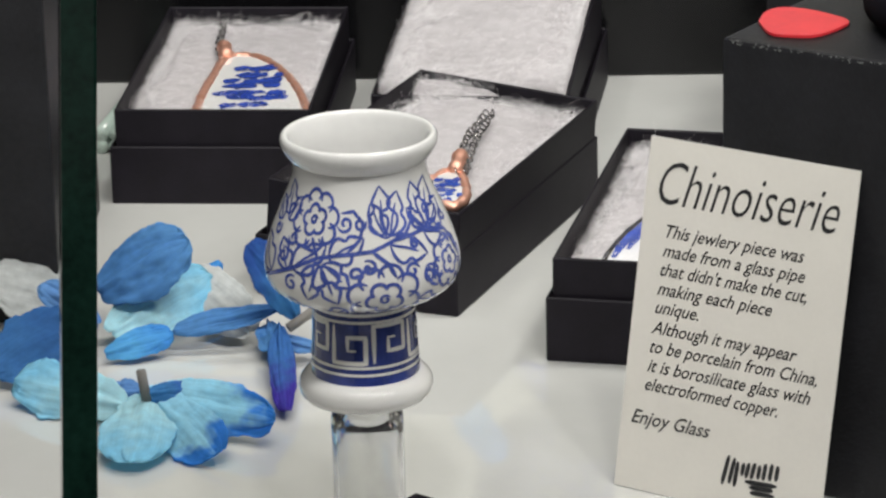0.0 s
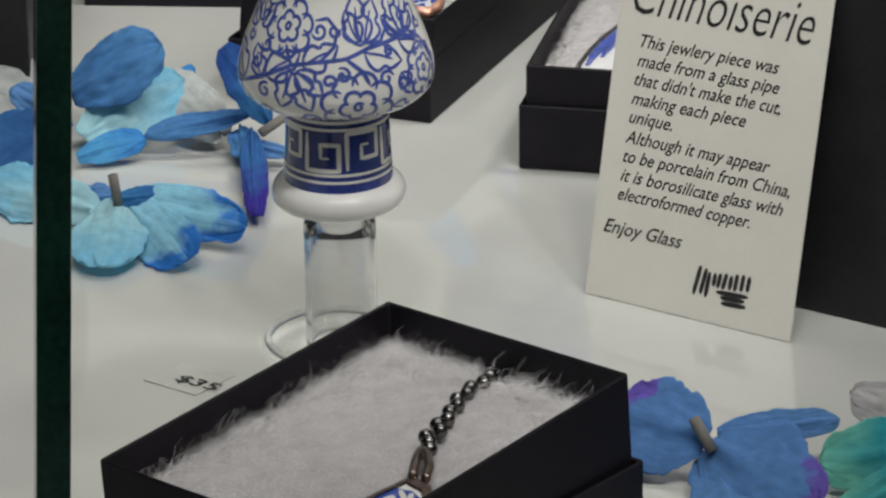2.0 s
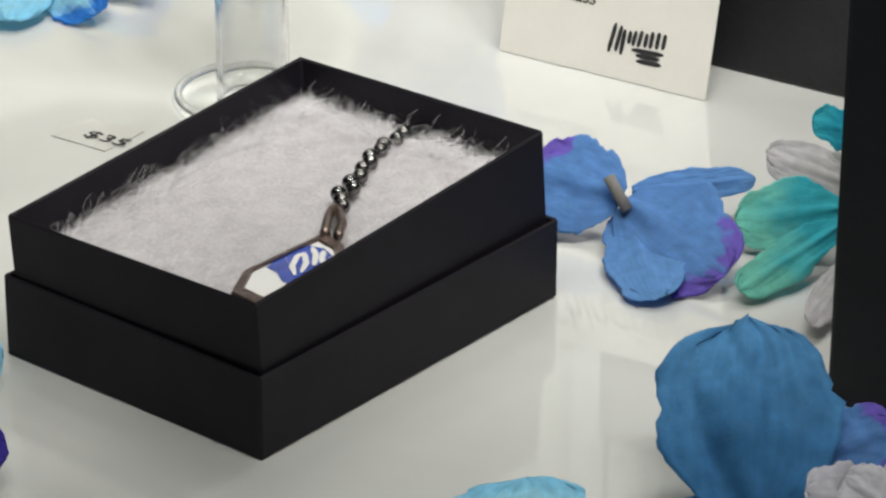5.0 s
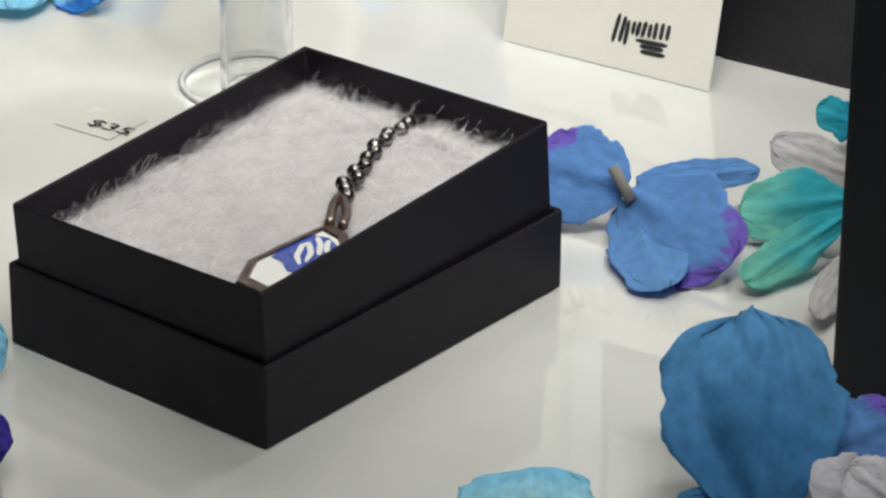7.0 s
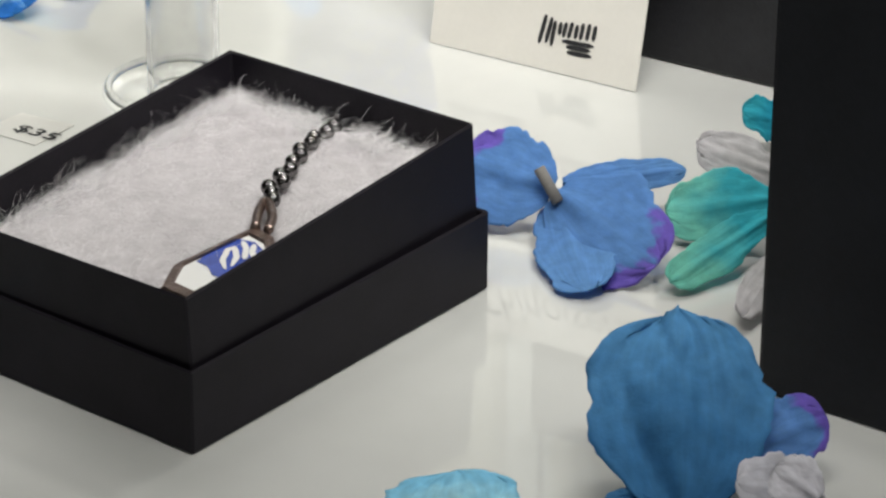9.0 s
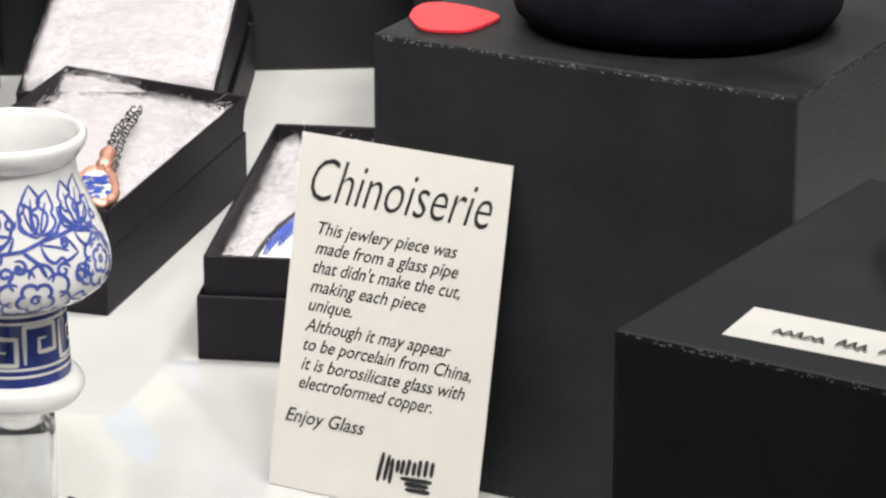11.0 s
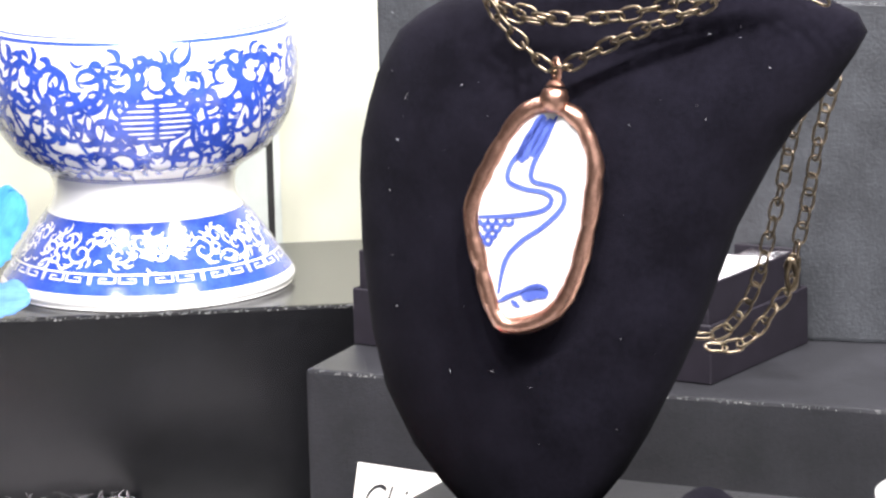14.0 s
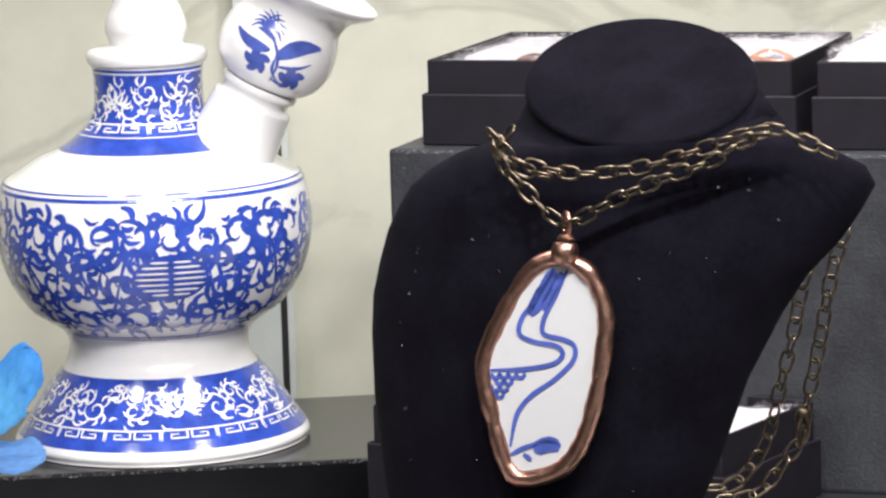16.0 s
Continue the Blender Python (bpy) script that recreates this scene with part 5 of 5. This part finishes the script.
lock = thing("showcase_lock", pose(-0.0788, 0.5560, 0.0, 0, 0, 10), "ridged steel ratchet bar of a showcase lock", "lock")
part("bar", box_bm(-0.010, -0.020, 0.0, 0.003, 0.011, 0.012, 0.0006), M_SILVER, lock)
for k in range(11):
    part("slot", box_bm(-0.0016, -0.018 + k * 0.0024, 0.0118, 0.0014, -0.0168 + k * 0.0024, 0.01225), M_DARK, lock)
part("cam_block", box_bm(-0.0095, -0.018, 0.0122, -0.0050, -0.004, 0.016, 0.0008), M_SILVER, lock)

rod = mesh_of("glass_rod", *tube([(0, 0, 0), (0.004, 0.030, 0.0), (0.008, 0.062, 0.0)], 0.0021, 12), True)
M_ROD = mat("pale_green_glass", (0.55, 0.66, 0.60), 0.12, var=0.08, scale=90, coat=0.5)
rod.materials.append(M_ROD)
for k in range(4):
    ob = tagged(new("glass_rod", rod), "pale green glass rod stacked behind a box", "glass rod", "stacked glass rods")
    ob.location = (-0.1290 + 0.0042 * (k % 2) , 1.012, 0.0021 + 0.0037 * (k // 2))

# ---- glass door stile on the wall ----
stile = thing("door_stile", pose(0.0679, 1.285, 0, 0, 0, 0), "polished glass door stile with thin dark seam against the wall", "door stile")
M_STILE = mat("pale_glass_stile", (0.62, 0.66, 0.62), 0.15, var=0.05, scale=30)
part("pale_band", box_bm(-0.0140, 0.004, 0, -0.0012, 0.0149, 0.64), M_STILE, stile)
part("pale_band", box_bm(0.0012, 0.004, 0, 0.0036, 0.0149, 0.64), M_STILE, stile)
part("seam", box_bm(-0.0010, 0.004, 0, 0.0010, 0.0149, 0.64), M_DARK, stile)

# ---- silk blossoms ----
TONES = {"cornflower": ((0.10, 0.28, 0.60), (0.12, 0.32, 0.64)), "azure": ((0.13, 0.29, 0.60), (0.15, 0.33, 0.64)), "azuretip": ((0.13, 0.29, 0.61), (0.19, 0.13, 0.56)), "sky": ((0.14, 0.48, 0.82), (0.08, 0.34, 0.76)), "skytip": ((0.38, 0.72, 0.88), (0.05, 0.26, 0.74)),
         "teal": ((0.05, 0.42, 0.50), (0.20, 0.58, 0.48)), "cyan": ((0.03, 0.36, 0.50), (0.05, 0.42, 0.52)), "pale": ((0.58, 0.60, 0.60), (0.66, 0.68, 0.68)), "navy": ((0.04, 0.14, 0.38), (0.06, 0.20, 0.48)), "aqua": ((0.50, 0.78, 0.86), (0.30, 0.66, 0.86)),
         "blue": ((0.06, 0.23, 0.52), (0.04, 0.12, 0.44)), "indigo": ((0.06, 0.19, 0.50), (0.06, 0.04, 0.36)), "grey": ((0.56, 0.55, 0.56), (0.64, 0.62, 0.64)), "white": ((0.66, 0.65, 0.70), (0.72, 0.71, 0.76)), "deep": ((0.06, 0.22, 0.46), (0.10, 0.30, 0.56))}
PETAL = {}


def petal_mat(tone):
    if tone in PETAL:
        return PETAL[tone]
    a, b = TONES[tone]
    m = mat("silk_" + tone, a, 0.75, spec=0.2, bump=0.28, bscale=1800)
    nt = m.node_tree
    at = nt.nodes.new("ShaderNodeAttribute")
    at.attribute_name = "along"
    tc = nt.nodes.new("ShaderNodeTexCoord")
    n = nt.nodes.new("ShaderNodeTexNoise")
    n.inputs["Scale"].default_value = 180
    nt.links.new(tc.outputs["Object"], n.inputs["Vector"])
    add = nt.nodes.new("ShaderNodeMath")
    add.operation = "MULTIPLY_ADD"
    add.inputs[1].default_value = 0.5
    nt.links.new(n.outputs["Fac"], add.inputs[0])
    nt.links.new(at.outputs["Fac"], add.inputs[2])
    ramp = nt.nodes.new("ShaderNodeValToRGB")
    ramp.color_ramp.elements[0].position, ramp.color_ramp.elements[1].position = (0.93 if tone == "azuretip" else 0.84 if tone == "skytip" else 0.55), 1.0
    ramp.color_ramp.elements[0].color, ramp.color_ramp.elements[1].color = (*a, 1), (*b, 1)
    nt.links.new(add.outputs[0], ramp.inputs[0])
    b_ = nt.nodes["Principled BSDF"]
    # fine lengthwise veins and blotchy dye
    ac = nt.nodes.new("ShaderNodeAttribute")
    ac.attribute_name = "across"
    comb = nt.nodes.new("ShaderNodeCombineXYZ")
    nt.links.new(at.outputs["Fac"], comb.inputs[0])
    nt.links.new(ac.outputs["Fac"], comb.inputs[1])
    stretch = nt.nodes.new("ShaderNodeVectorMath")
    stretch.operation = "MULTIPLY"
    stretch.inputs[1].default_value = (2.5, 8.0, 1.0)
    nt.links.new(comb.outputs[0], stretch.inputs[0])
    vein = nt.nodes.new("ShaderNodeTexNoise")
    vein.inputs["Scale"].default_value = 1.6
    vein.inputs["Detail"].default_value = 6
    nt.links.new(stretch.outputs[0], vein.inputs["Vector"])
    gain = nt.nodes.new("ShaderNodeMapRange")
    gain.inputs["From Min"].default_value, gain.inputs["From Max"].default_value = 0.3, 0.7
    gain.inputs["To Min"].default_value, gain.inputs["To Max"].default_value = 0.92, 1.07
    nt.links.new(vein.outputs["Fac"], gain.inputs["Value"])
    dyed = nt.nodes.new("ShaderNodeVectorMath")
    dyed.operation = "SCALE"
    nt.links.new(ramp.outputs[0], dyed.inputs[0])
    blot = nt.nodes.new("ShaderNodeTexNoise")
    blot.inputs["Scale"].default_value = 420
    blot.inputs["Detail"].default_value = 7
    nt.links.new(tc.outputs["Object"], blot.inputs["Vector"])
    wide = nt.nodes.new("ShaderNodeMapRange")
    wide.inputs["From Min"].default_value, wide.inputs["From Max"].default_value = 0.3, 0.7
    wide.inputs["To Min"].default_value, wide.inputs["To Max"].default_value = 0.92, 1.12
    nt.links.new(blot.outputs["Fac"], wide.inputs["Value"])
    both = nt.nodes.new("ShaderNodeMath")
    both.operation = "MULTIPLY"
    nt.links.new(gain.outputs[0], both.inputs[0])
    nt.links.new(wide.outputs[0], both.inputs[1])
    nt.links.new(both.outputs[0], dyed.inputs["Scale"])
    nt.links.new(dyed.outputs[0], b_.inputs["Base Color"])
    # thin cloth lets some light through
    out = nt.nodes["Material Output"]
    tr = nt.nodes.new("ShaderNodeBsdfTranslucent")
    nt.links.new(dyed.outputs[0], tr.inputs["Color"])
    mx = nt.nodes.new("ShaderNodeMixShader")
    mx.inputs[0].default_value = 0.42
    nt.links.new(b_.outputs[0], mx.inputs[1])
    nt.links.new(tr.outputs[0], mx.inputs[2])
    nt.links.new(mx.outputs[0], out.inputs["Surface"])
    PETAL[tone] = m
    return m


def petal(parent, base, tip, width, cup, tone, seed, fold=0.0):
    """A cupped, creased cloth petal from its base to its tip, with a wavy edge and a little thickness."""
    rng = random.Random(seed)
    base, tip = Vector(base), Vector(tip)
    d = tip - base
    ln = d.length
    d.normalize()
    flat = Vector((-d.y, d.x, 0)).normalized()
    face = d.cross(Vector((0, 0.92, -0.38))).normalized()
    if face.dot(flat) < 0:
        face = -face
    side = (flat * 0.3 + face * 0.7)
    side = (side - d * side.dot(d)).normalized()
    up = side.cross(d)
    if up.z - up.y < 0:
        up = -up
    nu, nv = 30, 30
    verts, faces, along, across = [], [], [], []
    ph = rng.uniform(0, 50)
    blunt = rng.uniform(0.42, 0.56)
    creases = [(-0.75 + 0.36 * k + rng.uniform(-0.16, 0.16), rng.uniform(0.1, 1.0)) for k in range(5)]
    for i in range(nu + 1):
        u = i / nu
        prof = 0.30 + 0.70 * math.sin(math.pi / 2 * min(1, u / blunt)) ** 0.8 if u < blunt else math.sqrt(max(0.0, 1 - ((u - blunt) / (1 - blunt)) ** 3.2))
        for j in range(nv + 1):
            v = 2 * j / nv - 1
            w = width / 2 * prof * v
            edge = 1 + (0.26 * noise.noise(Vector((u * 4 + ph, v * 1.5, 2))) + 0.12 * noise.noise(Vector((u * 15 + ph, v, 9)))) * abs(v)
            uu = u * (1 + (0.12 * noise.noise(Vector((v * 2.6 + ph, 7, 0))) + 0.09 * noise.noise(Vector((v * 8 + ph, 3, 0))) + 0.05 * noise.noise(Vector((v * 22 + ph, 3, 0)))) * u * u * prof)
            h = 0.30 * cup * (math.sin(math.pi * min(1, u)) * 0.75 - 0.55 * v * v * prof) + cup * 0.24 * noise.noise(Vector((u * 2.6 + ph, v * prof * 1.8, 5))) + cup * 0.10 * noise.noise(Vector((u * 7 + ph, v * prof * 5, 5)))
            h += 0.00002 * math.cos(v * prof * 34 + 3 * noise.noise(Vector((u * 4, v * 3, ph)))) * min(1, 3 * u) + cup * 0.02 * math.cos(v * prof * 9 + 1.5 * math.sin(u * 4 + ph)) * u + 0.0012 * math.exp(-(v * 6) ** 2) * (1 - u)
            # fan creases from the base, and the scallops that they leave in the rim
            h -= fold * sum(g * math.exp(-((v - c + 0.07 * math.sin(u * 5 + 9 * c)) * 9) ** 2) for c, g in creases) * min(1, 2.2 * u) * (1.1 - 0.6 * u)
            edge += fold * 42 * abs(math.sin(u * 9 + 1)) * abs(v) ** 3
            uu += fold * 30 * (abs(math.sin(v * 5.2 + 0.6)) + 0.8 * noise.noise(Vector((v * 7, ph, 4)))) * u ** 4 * (1 - v * v)
            p = base + d * (ln * uu) + side * (w * edge) + up * h
            low = 0.0006 + FLOOR[0] - p.z
            if low > 0:
                p += Vector((0, -2.3 * low, low))
            verts.append(p)
            across.append(v)
            along.append(0.75 * u + 0.25 * abs(v) * u)
    for i in range(nu):
        for j in range(nv):
            a = i * (nv + 1) + j
            faces.append((a, a + 1, a + nv + 2, a + nv + 1))
    me = vf_local(verts, faces, "petal", parent)
    att = me.attributes.new("along", "FLOAT", "POINT")
    att.data.foreach_set("value", along)
    att = me.attributes.new("across", "FLOAT", "POINT")
    att.data.foreach_set("value", [q + ph for q in across])
    ob = part("petal", me, petal_mat(tone), parent)
    so = ob.modifiers.new("cloth", "SOLIDIFY")
    so.thickness = 0.00018
    return ob


FLOOR = [0.0]


def blossom(label, petals, seed, stem=None):
    c = Vector(petals[0][0])
    t = thing("silk_blossom", Matrix.Translation((c.x, c.y, FLOOR[0])), label, "silk flower", "scattered silk blossoms")
    bpy.context.view_layer.update()
    for k, (b, q, w, cup, tone) in enumerate(petals):
        petal(t, b, q, w, cup, tone, seed * 20 + k, 0.0012 if tone == "deep" and w > 0.02 else 0.0)
    if stem:
        a, b = Vector(stem[0]), Vector(stem[1])
        part("stem", vf_local(*tube([a, a.lerp(b, 0.5), b], 0.0012, 10), "stem", t), M_STEM, t, "cut grey plastic stem")
    return t


CUP_BLOSSOM = (
    ((-0.1120, 0.8590, 0.0130), (-0.0890, 0.8590, 0.0260), 0.0180, 0.0080, 'cornflower'),
    ((-0.1085, 0.8500, 0.0050), (-0.0850, 0.8710, 0.0125), 0.0160, 0.0060, 'aqua'),
    ((-0.0947, 0.8669, 0.0060), (-0.0843, 0.8882, 0.0100), 0.0052, 0.0020, 'sky'),
    ((-0.1090, 0.8416, 0.0030), (-0.0929, 0.8476, 0.0060), 0.0078, 0.0030, 'sky'),
    ((-0.0740, 0.8520, 0.0040), (-0.0920, 0.8760, 0.0120), 0.0150, 0.0040, 'pale'),
)
SHADED_BLOSSOM = (
    ((-0.1160, 0.8706, 0.0060), (-0.1400, 0.8673, 0.0140), 0.0170, 0.0040, 'pale'),
    ((-0.1128, 0.8440, 0.0120), (-0.1350, 0.8270, 0.0050), 0.0170, 0.0050, 'navy'),
    ((-0.1110, 0.8480, 0.0080), (-0.1260, 0.8560, 0.0160), 0.0080, 0.0030, 'azure'),
    ((-0.1000, 0.8015, 0.0050), (-0.1275, 0.8170, 0.0060), 0.0150, 0.0030, 'aqua'),
)
RIBBON_BLOSSOM = (
    ((-0.0624, 0.8471, 0.0100), (-0.0726, 0.8464, 0.0300), 0.0092, 0.0030, 'blue'),
    ((-0.0676, 0.8532, 0.0100), (-0.0930, 0.8488, 0.0060), 0.0063, 0.0030, 'cornflower'),
    ((-0.0665, 0.8467, 0.0080), (-0.0625, 0.8024, 0.0030), 0.0064, 0.0030, 'indigo'),
    ((-0.0670, 0.8423, 0.0060), (-0.0567, 0.8403, 0.0040), 0.0039, 0.0020, 'azure'),
    ((-0.0699, 0.8541, 0.0060), (-0.0676, 0.8398, 0.0040), 0.0075, 0.0030, 'cornflower'),
)
PALE_BLOSSOM = (
    ((-0.0958, 0.8074, 0.0060), (-0.1049, 0.8058, 0.0060), 0.0072, 0.0030, 'azure'),
    ((-0.0950, 0.8005, 0.0080), (-0.0828, 0.8038, 0.0080), 0.0057, 0.0030, 'blue'),
    ((-0.0963, 0.8056, 0.0060), (-0.0638, 0.7890, 0.0060), 0.0130, 0.0040, 'skytip'),
    ((-0.0944, 0.8092, 0.0060), (-0.0955, 0.7717, 0.0030), 0.0176, 0.0040, 'aqua'),
    ((-0.0940, 0.8056, 0.0060), (-0.0767, 0.7752, 0.0030), 0.0141, 0.0030, 'skytip'),
)
BLUE_BLOSSOM = (
    ((0.0362, 0.6682, 0.0085), (0.0188, 0.6755, 0.0120), 0.0196, 0.0030, 'azuretip'),
    ((0.0385, 0.6725, 0.0080), (0.0628, 0.6722, 0.0112), 0.0070, 0.0020, 'azure'),
    ((0.0372, 0.6700, 0.0050), (0.0418, 0.6368, 0.0022), 0.0150, 0.0015, 'azure'),
    ((0.0370, 0.6675, 0.0085), (0.0550, 0.6425, 0.0048), 0.0225, 0.0030, 'azuretip'),
)
TEAL_BLOSSOM = (
    ((0.0790, 0.6610, 0.0100), (0.0585, 0.6640, 0.0060), 0.0145, 0.0020, 'teal'),
    ((0.0795, 0.6590, 0.0080), (0.0575, 0.6385, 0.0032), 0.0085, 0.0020, 'teal'),
    ((0.0830, 0.6790, 0.0065), (0.0650, 0.6752, 0.0155), 0.0105, 0.0020, 'grey'),
    ((0.0865, 0.7040, 0.0060), (0.0765, 0.6990, 0.0120), 0.0088, 0.0030, 'cyan'),
    ((0.0810, 0.6512, 0.0040), (0.0700, 0.6240, 0.0030), 0.0071, 0.0030, 'grey'),
)
LARGE_BLOSSOM = (
    ((0.0530, 0.5510, 0.0040), (0.0540, 0.5808, 0.0260), 0.0299, 0.0110, 'deep'),
    ((0.0649, 0.5664, 0.0060), (0.0791, 0.5689, 0.0120), 0.0134, 0.0030, 'azuretip'),
    ((0.0769, 0.5534, 0.0050), (0.0614, 0.5459, 0.0120), 0.0115, 0.0020, 'white'),
    ((0.0746, 0.5403, 0.0120), (0.0677, 0.5443, 0.0160), 0.0093, 0.0020, 'white'),
    ((0.0492, 0.5520, 0.0040), (0.0402, 0.5548, 0.0040), 0.0042, 0.0030, 'deep'),
)
AQUA_BLOSSOM = (
    ((0.0151, 0.5383, 0.0040), (0.0148, 0.5535, 0.0100), 0.0228, 0.0080, 'aqua'),
)
DIM_BLOSSOM = (
    ((-0.0956, 0.6082, 0.0040), (-0.0791, 0.6045, 0.0060), 0.0125, 0.0040, 'aqua'),
    ((-0.0933, 0.5822, 0.0040), (-0.0748, 0.5662, 0.0060), 0.0120, 0.0040, 'indigo'),
)

blossom("azure and sky blue silk blossom lying on the shelf", CUP_BLOSSOM, 1)
blossom("dark blue and pale silk blossom beside the glass edge", SHADED_BLOSSOM, 2)
blossom("deep blue silk blossom with narrow curled petals", RIBBON_BLOSSOM, 3, ((-0.0640, 0.842, 0.009), (-0.0580, 0.846, 0.012)))
blossom("pale aqua silk blossom with a cut stem", PALE_BLOSSOM, 4, ((-0.0945, 0.800, 0.007), (-0.0955, 0.800, 0.0145)))
blossom("blue silk blossom with violet petal edges", BLUE_BLOSSOM, 5, ((0.0372, 0.664, 0.008), (0.0335, 0.668, 0.0135)))
blossom("turquoise and grey silk blossom beside a block", TEAL_BLOSSOM, 6)
blossom("large cupped blue silk blossom near a block", LARGE_BLOSSOM, 7)
blossom("pale aqua silk petal lying on the shelf", AQUA_BLOSSOM, 8)
blossom("aqua and indigo silk blossom beside the lock", DIM_BLOSSOM, 9)
FLOOR[0] = 0.0925
blossom("bright blue silk blossom beside the pipe foot", (((-0.0330, 1.092, 0.104), (-0.0175, 1.090, 0.1295), 0.018, 0.004, "sky"), ((-0.0340, 1.088, 0.097), (-0.0150, 1.0865, 0.0985), 0.012, 0.002, "azure")), 10)
